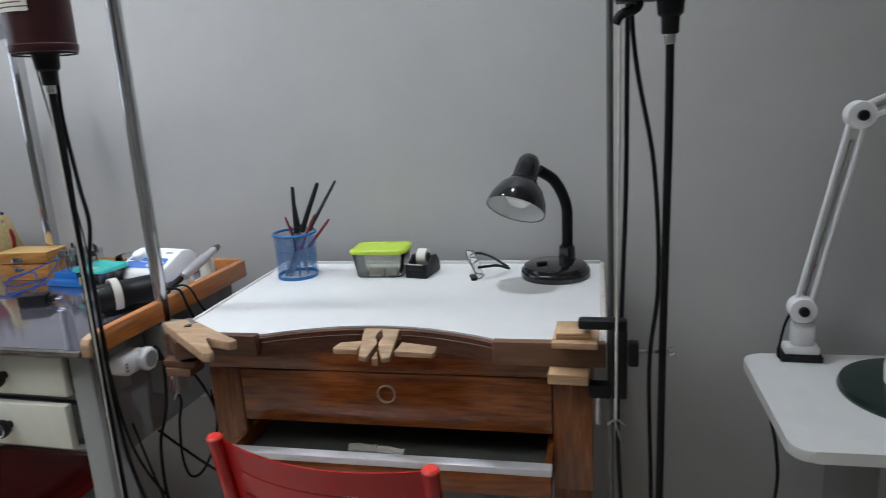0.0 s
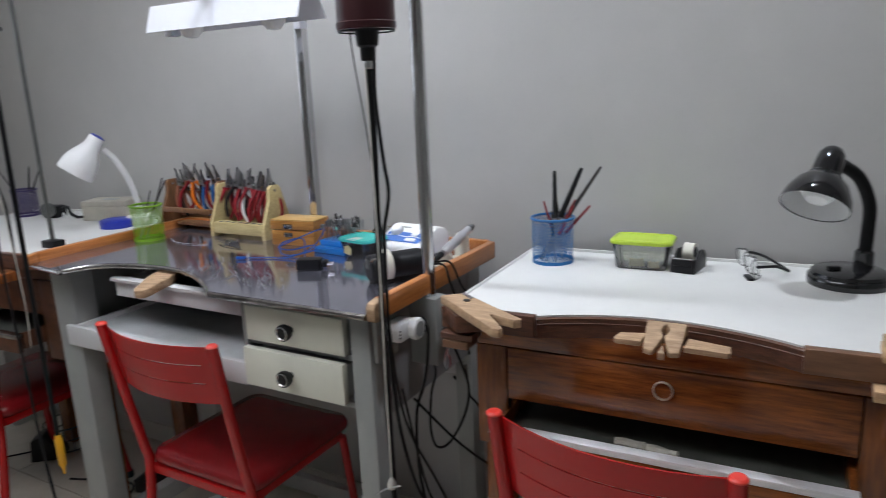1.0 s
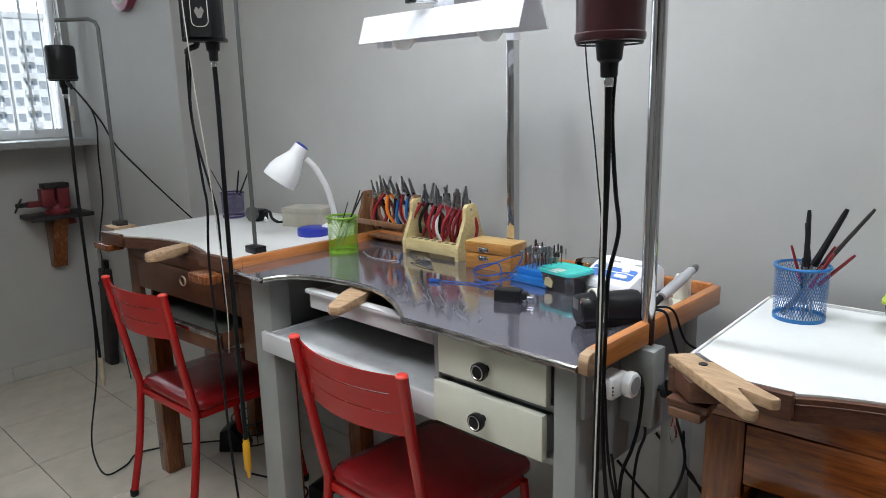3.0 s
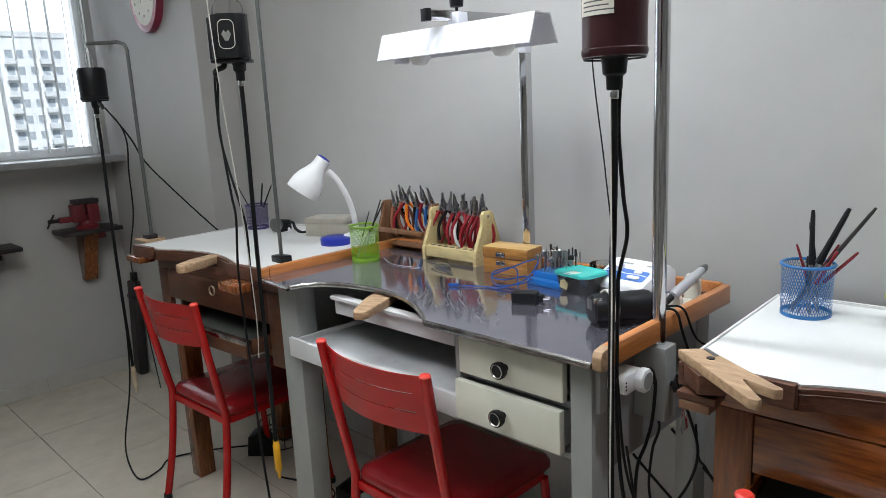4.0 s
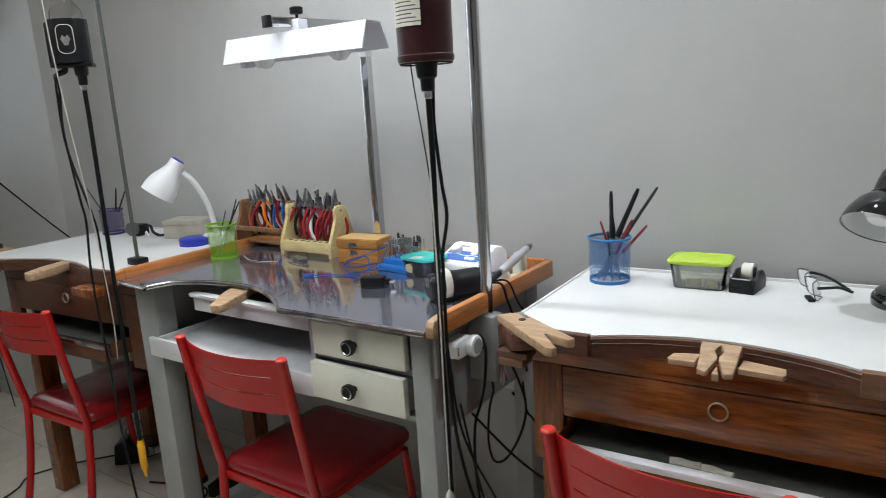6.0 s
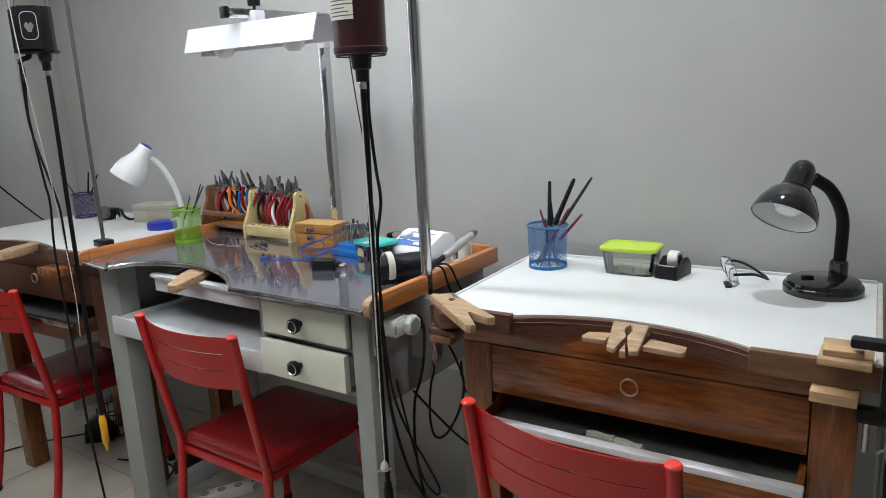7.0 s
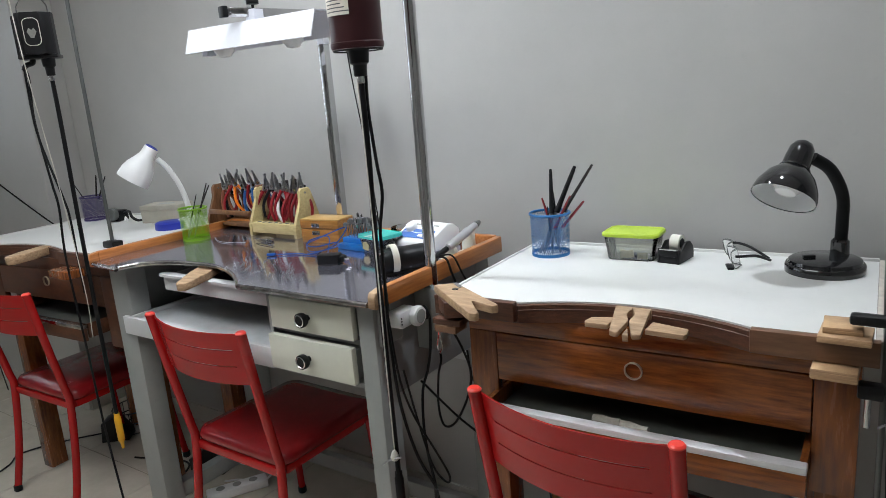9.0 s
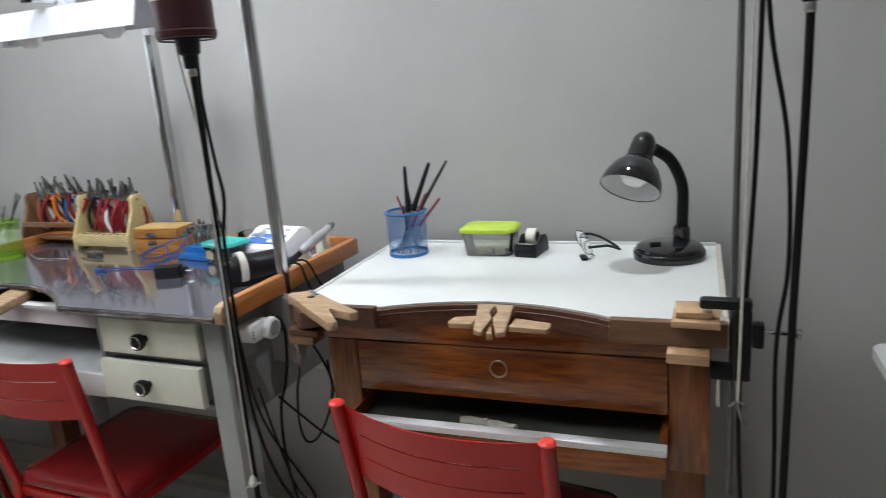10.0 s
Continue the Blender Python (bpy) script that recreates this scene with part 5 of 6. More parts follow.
bs = thing("wood_block", "stacked plywood offcuts on the bench corner", "wood block", (-0.187, 1.335, 0.984))
part("offcut", box(-0.036, 0.038, -0.042, 0.028, 0.0, 0.011, 0.0015), M_PLY, bs)
part("offcut", box(-0.032, 0.024, -0.026, 0.034, 0.0112, 0.022, 0.0015, m=at(0, 0, 0, 0, 0, 4)), M_PLY, bs)
ub = thing("wood_block", "plywood block fixed under the bench's front plank", "wood block", (-0.197, 1.318, 0.919))
part("block", box(-0.033, 0.033, -0.030, 0.03, 0.004, 0.0220, 0.002), M_PLY, ub)

gp = thing("bench_pin", "smooth pale wooden bench pin on the grey bench", "bench pin", (-1.832, 1.376, 0.9335), 23.6, group="bench pins")
tilt = Matrix(((1, 0, 0, 0), (0, 1.3, 0, 0), (0, 0.05, 1, 0), (0, 0, 0, 1)))
b = prism([(-0.034, 0.024), (0.032, 0.024), (0.030, -0.05), (0.019, -0.125), (0.011, -0.134), (-0.008, -0.136), (-0.020, -0.124), (-0.033, -0.05)], -0.0005, 0.0215, 0.004, m=tilt)
part("pin", b, M_PINE, gp)
part("mount", box(-0.028, 0.026, 0.0, 0.08, -0.004, 0.0002, 0.001), M_GREY_DK, gp)
fp = thing("bench_pin", "smooth worn wooden bench pin on the far bench", "bench pin", (-2.665, 1.285, 0.957), 20, group="bench pins")
part("pin", prism([(-0.026, 0.04), (0.026, 0.04), (0.03, -0.05), (0.022, -0.13), (0.0, -0.145), (-0.022, -0.13), (-0.03, -0.05)], -0.012, 0.016, 0.006), M_PINE, fp)
fb2 = thing("wood_block", "wooden block fixed under the far bench's front", "wood block", (-2.355, 1.21, 0.915))
part("block", box(-0.055, 0.055, -0.03, 0.03, 0.0, 0.026, 0.003), M_WOOD_V, fb2)
fb3 = thing("wood_block", "flat wooden wedge under the far bench's front corner", "wood block", (-3.08, 1.215, 0.92))
part("block", box(-0.06, 0.06, -0.03, 0.03, 0.0, 0.022, 0.003), M_WOOD_V, fb3)

sc = thing("clay_stick", "two broken grey polishing sticks in the sweep tray", "polishing stick", (-0.575, 1.365, 0.7165))
for p, q in (((-0.055, 0.0, 0.011), (0.0, 0.004, 0.011)), ((0.004, 0.0, 0.011), (0.06, -0.004, 0.010))):
    part("stick", tube([p, Vector(p).lerp(Vector(q), 0.3) + Vector((0, 0, 0.002)), Vector(p).lerp(Vector(q), 0.7) - Vector((0, 0, 0.001)), q], 0.0105, 9), M_CLAY, sc, smooth=0)


# ---- things on the steel top ----
STEEL = 0.9707
wb = thing("wooden_box", "varnished yellow wooden box with two metal clasps", "box", (-1.650, 1.692, STEEL), 6)
part("body", box(-0.073, 0.073, -0.040, 0.040, 0, 0.044, 0.002), M_BOXWOOD, wb)
part("lid", box(-0.074, 0.074, -0.041, 0.041, 0.0462, 0.072, 0.002), M_BOXWOOD, wb)
part("lid_panel", box(-0.074, 0.074, -0.041, 0.041, 0.0722, 0.0755, 0.0012), M_BOXTOP, wb, "lid top in a paler wood colour")
for cx in (-0.012,):
    for z0 in (0.026, 0.05):
        part("clasp", box(cx - 0.015, cx + 0.015, -0.0445, -0.0415, z0, z0 + 0.013, 0.002), M_CHROME, wb, "steel clasp")
        part("clasp_loop", tube([(cx - 0.008, -0.046, z0 + 0.003), (cx - 0.008, -0.048, z0 + 0.011), (cx + 0.008, -0.048, z0 + 0.011), (cx + 0.008, -0.046, z0 + 0.003)], 0.0015, 6), M_CHROME, wb)


def make_pliers(grip, lab):
    p = thing("pliers", lab, "pliers", group="pliers in the racks")
    part("head", prism([(-0.008, -0.012), (0.008, -0.012), (0.0075, 0.004), (0.0045, 0.018), (0.0022, 0.048), (0.0010, 0.050), (0.0004, 0.010), (-0.0004, 0.010), (-0.0010, 0.050), (-0.0022, 0.048), (-0.0045, 0.018), (-0.0075, 0.004)], -0.0042, 0.0042, 0.0008, m=AXIS_Y), M_TOOLSTEEL, p, "steel jaws")
    part("rivet", lathe([(0, -0.0058), (0.005, -0.0055), (0.005, 0.0055), (0, 0.0058)], 12, m=AXIS_Y), M_CHROME, p)
    for s in (-1, 1):
        part("grip", tube([(s * 0.005, 0, -0.012), (s * 0.013, 0, -0.03), (s * 0.0225, 0, -0.056), (s * 0.0235, 0, -0.082), (s * 0.015, 0, -0.112)], 0.0060, 8, 4, r_end=0.0045), grip, p)
    return p


def rack(label, x, y, w, end_mat, front_mat, style):
    r = thing("plier_rack", label, "tool rack", (x, y, STEEL))
    prof = [(-0.065, 0), (0.055, 0), (0.055, 0.05), (0.022, 0.148), (0.014, 0.160), (-0.018, 0.160), (-0.028, 0.150), (-0.028, 0.115), (-0.065, 0.04)]
    yz = Matrix(((0, 0, 1, 0), (1, 0, 0, 0), (0, 1, 0, 0), (0, 0, 0, 1)))
    for s in (-1, 1):
        part("end_board", prism(prof, s * w / 2 - 0.006, s * w / 2 + 0.006, 0.0015, m=yz), end_mat, r)
        part("screw", lathe([(0, -0.008), (0.004, -0.0075), (0.004, 0.0075), (0, 0.008)], 12, m=at(s * w / 2, -0.005, 0.145) @ AXIS_X), M_CHROME, r)
    hw = w / 2 - 0.0065
    if style == "holes":
        f = part("front_block", box(-hw, hw, -0.062, -0.026, 0.012, 0.046, 0.002), front_mat, r)
        for i in range(7):
            part("hole", lathe([(0, 0.0462), (0.0085, 0.0462), (0.0085, 0.0466), (0, 0.0466)], 14, m=at(-hw + 0.02 + i * (2 * hw - 0.04) / 6, -0.045, 0)), M_IRON, f)
    else:
        part("front_bar", box(-hw, hw, -0.064, -0.05, 0.058, 0.074, 0.003), front_mat, r)
        part("shelf", box(-hw, hw, -0.04, 0.05, 0.012, 0.022, 0.002), end_mat, r)
    part("back_board", box(-hw, hw, 0.036, 0.048, 0.01, 0.05, 0.002), end_mat, r)
    part("rod", tube([(-hw, 0.018, 0.122), (hw, 0.018, 0.122)], 0.0025, 8), M_TOOLSTEEL, r)
    return r


rack("pale wooden plier rack with a drilled front block", -1.884, 1.735, 0.215, M_RACKWOOD, M_RACKWOOD, "holes")
rack("brown wooden plier rack with a front bar", -2.153, 1.775, 0.235, M_RACKBRN, M_RACKBRN, "bar")
KINDS = {k: make_pliers(g, l) for k, g, l in (
    ("red", M_GRIPRED, "pliers with dark red grips in the rack"), ("black", M_BLACK, "pliers with black grips in the rack"),
    ("orange", M_GRIPORANGE, "pliers with bright orange grips in the rack"), ("brown", M_GRIPBROWN, "pliers with brown grips in the rack"),
    ("blue", M_GRIPBLUE, "pliers with dark blue grips in the rack"), ("white", M_WHITEP, "pliers with pale grips in the rack"))}
used = set()
rnd = random.Random(5)


def place(kind, m):
    if kind in used:
        return copy_thing(KINDS[kind], m)
    used.add(kind)
    KINDS[kind].matrix_world = m
    return KINDS[kind]


for i, k in enumerate(("red", "red", "black", "red", "white", "red", "red", "red", "red", "red", "red")):
    place(k, pose(-1.975 + i * 0.0180, 1.7415 + 0.003 * (i % 2), STEEL + 0.146 + 0.016 * rnd.random(), rnd.uniform(-10, 8), rnd.uniform(-14, 14), rnd.uniform(25, 70)))
for i, k in enumerate(("brown", "black", "brown", "red", "orange", "black", "blue", "red", "blue", "blue")):
    place(k, pose(-2.246 + i * 0.0205, 1.7815 + 0.003 * (i % 2) - (0.014 if k == "orange" else 0), STEEL + 0.144 + 0.028 * rnd.random(), rnd.uniform(-12, 10), rnd.uniform(-20, 16), rnd.uniform(25, 70)))
# taller cutters in the pale rack
for i, (dx, h) in enumerate(((-0.055, 0.04), (-0.02, 0.05), (0.022, 0.055), (0.062, 0.035))):
    cu = thing("cutter", "dark steel cutter standing behind the pliers", "hand tool", (-1.878 + dx, 1.766, STEEL + 0.0505), 20 * i)
    part("head", box(-0.011, 0.011, -0.005, 0.005, 0.07 + h - 0.028, 0.07 + h + 0.008, 0.003), M_IRON, cu)
    part("shank", tube([(0, 0, 0.0), (0.003, 0, 0.05), (0, 0, 0.07 + h - 0.027)], 0.0048, 8), M_BLACK, cu)

bh = thing("bur_holder", "bright blue bur holder with rows of steel burs", "tool holder", (-1.472, 1.665, STEEL), -6)
hb = part("block", box(-0.058, 0.058, -0.038, 0.038, 0, 0.030, 0.003), M_BRIGHTBLUE, bh)
part("tray", box(-0.058, 0.058, -0.062, -0.0385, 0, 0.016, 0.003), M_BRIGHTBLUE, bh)
rb = random.Random(3)
for i in range(9):
    for j in range(4):
        h = 0.036 + rb.random() * 0.03
        r = rb.choice((0.0022, 0.0035, 0.0062))
        part("bur", lathe([(0.0012, 0.0302), (0.0012, 0.0302 + h * 0.7), (r, 0.0302 + h * 0.72), (r, 0.0302 + h * 0.95), (r * 0.5, 0.0302 + h)], 8, m=at(-0.05 + i * 0.0125, -0.028 + j * 0.018, 0)), rb.choice((M_TOOLSTEEL, M_TOOLSTEEL, M_IRON, M_CHROME)), bh)
snap_box("small clear plastic box with a teal lid", (-1.380, 1.628, STEEL), -10, 0.114, 0.092, 0.047, M_TEAL, M_SMOKE)
st = thing("sticker", "yellow price sticker inside the teal lidded box", "label", (-1.404, 1.589, STEEL + 0.004), -10)
part("paper", prism([(-0.014, 0.008), (0.01, 0.004), (0.014, 0.02), (0.002, 0.03), (-0.012, 0.026)], -0.0008, 0.0008, m=AXIS_Y), M_YPAPER, st, smooth=0)
tp = thing("tape_strip", "strip of clear tape stuck over the teal lid", "tape", (-1.387, 1.586, STEEL + 0.0502), -10)
part("strip", box(-0.014, 0.014, -0.005, 0.03, 0.0, 0.0008, 0), M_OFFWHITE, tp, smooth=0)

cu = thing("control_unit", "white micromotor control unit with a blue panel", "control unit", (-1.275, 1.712, STEEL), -8)
side = [(-0.075, 0.0), (0.062, 0.0), (0.062, 0.05), (0.04, 0.066), (0.012, 0.07), (-0.07, 0.032), (-0.075, 0.026)]
yz = Matrix(((0, 0, 1, 0), (1, 0, 0, 0), (0, 1, 0, 0), (0, 0, 0, 1)))
part("housing", prism(side, -0.074, 0.074, 0.006, m=yz), M_WHITEP, cu)
part("foot_band", box(-0.072, 0.072, -0.0765, 0.063, 0.001, 0.014, 0.002), M_GREY_DK, cu)
slope_m = at(0, -0.029, 0.0512) @ Matrix.Rotation(math.atan2(0.038, 0.082), 4, "X")
part("panel", prism(rounded(0.122, 0.040, 0.008, 4), 0.0, 0.0008, m=slope_m @ at(0, -0.012, 0.0006)), M_LABELBLUE, cu, "blue printed panel")
part("panel_wave", prism([(-0.06, 0.004), (-0.03, 0.007), (0.0, 0.003), (0.03, 0.006), (0.06, 0.003), (0.06, 0.0005), (0.03, 0.0035), (0.0, 0.0005), (-0.03, 0.0045), (-0.06, 0.0015)], 0, 0.0006, m=slope_m @ at(0, -0.012, 0.0016)), M_WHITEP, cu)
part("dial", lathe([(0.017, 0), (0.016, 0.012), (0.013, 0.015), (0, 0.0155)], 24, m=slope_m @ at(-0.035, 0.008, 0.0016)), M_WHITEP, cu, "round white dial")
for sx, sy, w in ((0.03, 0.0, 0.02), (0.03, -0.022, 0.034)):
    part("button", prism(rounded(w, 0.011, 0.004, 4), 0, 0.003, m=slope_m @ at(sx, sy, 0.0016)), M_WHITEP, cu)
for k, (sx, w) in enumerate(((-0.02, 0.03), (0.045, 0.02))):
    part("print", box(sx - w / 2, sx + w / 2, -0.0025, 0.0025, 0, 0.0006, 0, m=slope_m @ at(0, 0.030, 0.0006)), M_GREY, cu, smooth=0)

cr = thing("handpiece_cradle", "off-white plastic handpiece cradle", "stand", (-1.118, 1.655, STEEL))
for yy, h in ((-0.055, 0.026), (0.035, 0.052)):
    part("prong", prism([(-0.018, 0), (0.018, 0), (0.018, h), (0.012, h + 0.014), (0.006, h + 0.004), (-0.006, h + 0.004), (-0.012, h + 0.014), (-0.018, h)], -0.008, 0.008, 0.002, m=at(0, yy, 0) @ AXIS_Y), M_OFFWHITE, cr)
part("base", box(-0.02, 0.02, -0.08, 0.055, 0, 0.008, 0.002), M_OFFWHITE, cr)
hp = thing("handpiece", "silver micromotor handpiece lying in its cradle", "handpiece", (-1.118, 1.655, STEEL))
a, e = Vector((0.004, -0.125, 0.026)), Vector((0.012, 0.078, 0.077))
q = (e - a).to_track_quat("Z", "Y").to_matrix().to_4x4()
L = (e - a).length
part("body", lathe([(0.004, 0.05), (0.0095, 0.052), (0.011, 0.06), (0.0115, 0.065), (0.0115, 0.15), (0.0095, 0.16), (0.009, 0.185), (0.008, 0.188)], 24, m=Matrix.Translation(a) @ q), M_GREYSILVER, hp)
part("collar", lathe([(0.0082, 0.1882), (0.0095, 0.19), (0.009, L - 0.012), (0.006, L - 0.002), (0, L)], 20, m=Matrix.Translation(a) @ q), M_GREYTUBE, hp)
part("strain_relief", tube([a + (e - a) * 0.22, a + (e - a) * 0.1, a, a + Vector((0.0, -0.02, -0.014))], 0.0075, 10, 3), M_BLACK, hp)
cable("power_cable", "thin black cable from the handpiece over the rail", [(-1.114, 1.51, 0.992), (-1.10, 1.50, 1.003), (-1.065, 1.50, 1.003), (-1.052, 1.505, 0.96), (-1.04, 1.54, 0.86), (-1.05, 1.58, 0.76)], 0.003, M_RUBBER)
cable("power_cable", "thin black cable beside the chrome post", [(-1.114, 1.53, 0.995), (-1.095, 1.525, 1.003), (-1.062, 1.53, 1.0), (-1.045, 1.56, 0.93), (-1.0, 1.60, 0.89), (-0.998, 1.62, 0.80)], 0.0025, M_RUBBER)

ad = thing("plug_adapter", "black plug-in power adapter lying on the steel top", "adapter", (-1.425, 1.462, STEEL), 24)
part("body", box(-0.032, 0.03, -0.018, 0.018, 0, 0.028, 0.004), M_BLACK, ad)
part("nose", box(0.0305, 0.044, -0.012, 0.012, 0.006, 0.022, 0.003), M_BLACK, ad)
for s in (-1, 1):
    part("pin", tube([(0.0445, s * 0.007, 0.014), (0.058, s * 0.007, 0.014)], 0.0022, 8), M_CHROME, ad)
cable("usb_cable", "tangled dark blue cable on the steel top", [(-1.66, 1.485, STEEL + 0.003), (-1.60, 1.512, STEEL + 0.003), (-1.555, 1.52, STEEL + 0.004), (-1.515, 1.575, STEEL + 0.02), (-1.52, 1.64, STEEL + 0.055), (-1.56, 1.66, STEEL + 0.05), (-1.60, 1.60, STEEL + 0.03), (-1.63, 1.575, STEEL + 0.014), (-1.58, 1.57, STEEL + 0.012), (-1.53, 1.60, STEEL + 0.022), (-1.50, 1.57, STEEL + 0.018), (-1.545, 1.535, STEEL + 0.008), (-1.60, 1.55, STEEL + 0.006), (-1.64, 1.60, STEEL + 0.02), (-1.59, 1.63, STEEL + 0.03), (-1.535, 1.57, STEEL + 0.006), (-1.50, 1.53, STEEL + 0.004), (-1.47, 1.505, STEEL + 0.004), (-1.448, 1.478, STEEL + 0.01)], 0.0019, M_CABLEBLUE)
pl = thing("usb_plug", "small blue plug at the cable's end", "plug", (-1.672, 1.475, STEEL), 22)
part("body", box(-0.016, 0.012, -0.006, 0.006, 0.001, 0.0085, 0.002), M_CABLEBLUE, pl)
jr = thing("glass_jar", "low clear plastic jar of small burs", "jar", (-1.385, 1.745, STEEL))
part("jar", lathe([(0.036, 0), (0.038, 0.003), (0.038, 0.045), (0.036, 0.048), (0.035, 0.045), (0.035, 0.004), (0, 0.003)], 32), M_LENS, jr)
for k in range(9):
    part("bur", tube([(0.024 * math.cos(k * 0.7), 0.024 * math.sin(k * 0.7), 0.004), (0.027 * math.cos(k * 0.7), 0.027 * math.sin(k * 0.7), 0.036)], 0.0016, 6), M_TOOLSTEEL, jr)
# glossy strips standing in for glints on the wrinkled clear film, and plastic bits
rf = random.Random(9)
for k in range(42):
    x, y = -1.68 + rf.random() * 0.30, 1.27 + rf.random() * 0.15
    x += 0.25 * (1.34 - y)
    a, l, w = radians(rf.gauss(134, 8)), rf.uniform(0.03, 0.11), rf.uniform(0.0006, 0.0016)
    b = bmesh.new()
    prev = None
    for i in range(13):
        u = i / 12
        sway = 0.09 * l * math.sin(4.2 * u + k * 1.7)
        cx, cy = x + l * u * math.cos(a) + sway, y + l * u * math.sin(a)
        ww = w * math.sin(math.pi * (0.05 + 0.9 * u))
        row = [b.verts.new((cx + q * ww, cy, STEEL + 0.0009 + h * math.sin(math.pi * u))) for q, h in ((-1, 0), (-0.4, 0.0022), (0.4, 0.0022), (1, 0))]
        if prev:
            for e in range(3):
                b.faces.new((prev[e], prev[e + 1], row[e + 1], row[e]))
        prev = row
    tagged(part("film_glint_strip", b, M_STREAK, smooth=80), "thin glossy strip standing in for a glint on wrinkled clear film", "plastic film", "film wrinkles on the steel top")
tw = thing("plastic_tweezers", "clear plastic tweezers lying before the rack", "tweezers", (-1.86, 1.60, STEEL), -18)
part("arm", tube([(-0.05, 0, 0.008), (0.0, 0.008, 0.006), (0.09, 0.003, 0.003)], 0.0014, 6, 4), M_FILM, tw)
part("arm", tube([(-0.05, 0, 0.008), (0.0, -0.008, 0.006), (0.09, -0.003, 0.003)], 0.0014, 6, 4), M_FILM, tw)
part("bag", box(-0.045, 0.02, 0.012, 0.036, 0, 0.010, 0.004), M_FILM, tw)
cable("wire_scrap", "thin silver wire lying on the steel top", [(-2.10, 1.60, STEEL + 0.002), (-2.03, 1.565, STEEL + 0.002), (-1.97, 1.56, STEEL + 0.002), (-1.91, 1.575, STEEL + 0.002)], 0.0006, M_ALU, category="wire")


# ---- socket and plug on the grey bench's side ----
sk = thing("wall_socket", "white plug adapter in a grey surface socket", "socket", (-1.1195, 1.325, 0.895))
part("plate", box(0.0, 0.012, -0.045, 0.035, -0.055, 0.055, 0.003), M_GREY, sk)
octagon = [(-0.036, -0.010), (-0.028, -0.020), (0.030, -0.020), (0.040, -0.010), (0.040, 0.010), (0.030, 0.020), (-0.028, 0.020), (-0.036, 0.010)]
yzx = Matrix(((0, 0, 1, 0), (1, 0, 0, 0), (0, 1, 0, 0), (0, 0, 0, 1)))
ad2 = part("adapter", prism(octagon, 0.0125, 0.052, 0.004, m=at(0, 0.012, 0.006) @ yzx), M_WHITEP, sk, "white multi-way adapter")
part("socket_collar", prism([(0.025 * math.cos(radians(22.5 + 45 * k)), 0.025 * math.sin(radians(22.5 + 45 * k))) for k in range(8)], 0.0525, 0.070, 0.003, m=at(0, 0.032, 0.006) @ yzx), M_WHITEP, ad2)
part("socket_recess", lathe([(0.0, 0.0702), (0.016, 0.0702), (0.017, 0.0715), (0.0, 0.0706)], 20, m=at(0, 0.032, 0.006) @ AXIS_X), M_GREY, ad2, "pale recessed outlet")
for k in (-0.007, 0.0, 0.007):
    part("pin_hole", lathe([(0, 0), (0.0022, 0.0), (0.0022, 0.001), (0, 0.001)], 8, m=at(0.0523, -0.018, 0.006 + k) @ AXIS_X), M_IRON, ad2)
pg = thing("plug", "black mains plug in the white adapter", "plug", (-1.062, 1.389, 0.90))
part("body", lathe([(0.006, -0.02), (0.010, -0.016), (0.011, 0.008), (0.008, 0.014), (0, 0.015)], 14, m=Matrix.Rotation(radians(25), 4, "X")), M_BLACK, pg)
kb = thing("clamp_knob", "black round clamp knob on the post sleeve", "knob", (-1.0485, 1.452, 0.865))
part("knob", lathe([(0.006, 0), (0.006, 0.008), (0.016, 0.01), (0.0165, 0.022), (0.012, 0.026), (0, 0.027)], 16, m=AXIS_X), M_BLACK, kb)

cable("power_cable", "black cable from the plug down behind the shaft", [(-1.058, 1.385, 0.905), (-1.056, 1.40, 0.88), (-1.062, 1.40, 0.80), (-1.075, 1.40, 0.745), (-1.09, 1.39, 0.68), (-1.085, 1.38, 0.55), (-1.07, 1.40, 0.35), (-1.08, 1.45, 0.006)], 0.0036, M_RUBBER)

# ---- things on the far bench ----
gb = thing("card_box", "grey printed card box with a lid", "box", (-2.615, 1.775, 0.9757), 22)
part("body", box(-0.085, 0.085, -0.052, 0.052, 0, 0.05, 0.002), M_CARD, gb)
part("lid", box(-0.087, 0.087, -0.054, 0.054, 0.0503, 0.07, 0.002), M_CARD, gb)
part("print", box(-0.03, 0.03, -0.02, 0.02, 0.0702, 0.0706, 0), M_GREY, gb, smooth=0)
bl = thing("round_lid", "round blue plastic lid lying on the white top", "lid", (-2.440, 1.665, 0.9757))
part("lid", lathe([(0, 0.026), (0.052, 0.026), (0.056, 0.023), (0.057, 0.004), (0.056, 0.0), (0.054, 0.0), (0.053, 0.022), (0, 0.023)], 40), M_BLUE, bl)
dv = thing("headset", "black adapter with a tangled cable and clips", "device", (-2.86, 1.715, 0.9757), 15)
part("body", box(-0.04, 0.02, -0.03, 0.03, 0, 0.045, 0.008), M_BLACK, dv)
part("disc", lathe([(0, 0), (0.026, 0), (0.026, 0.02), (0.02, 0.024), (0, 0.024)], 24, m=at(0.0, -0.032, 0.034) @ AXIS_Y), M_GREYTUBE, dv)
part("lead", tube([(0.02, 0, 0.03), (0.06, -0.01, 0.04), (0.09, -0.03, 0.02), (0.11, -0.02, 0.004), (0.13, 0.0, 0.004)], 0.006, 8, 5), M_BLACK, dv)
part("clip", tube([(0.05, -0.03, 0.004), (0.06, -0.034, 0.022), (0.07, -0.034, 0.004)], 0.003, 6, 3), M_ALU, dv)

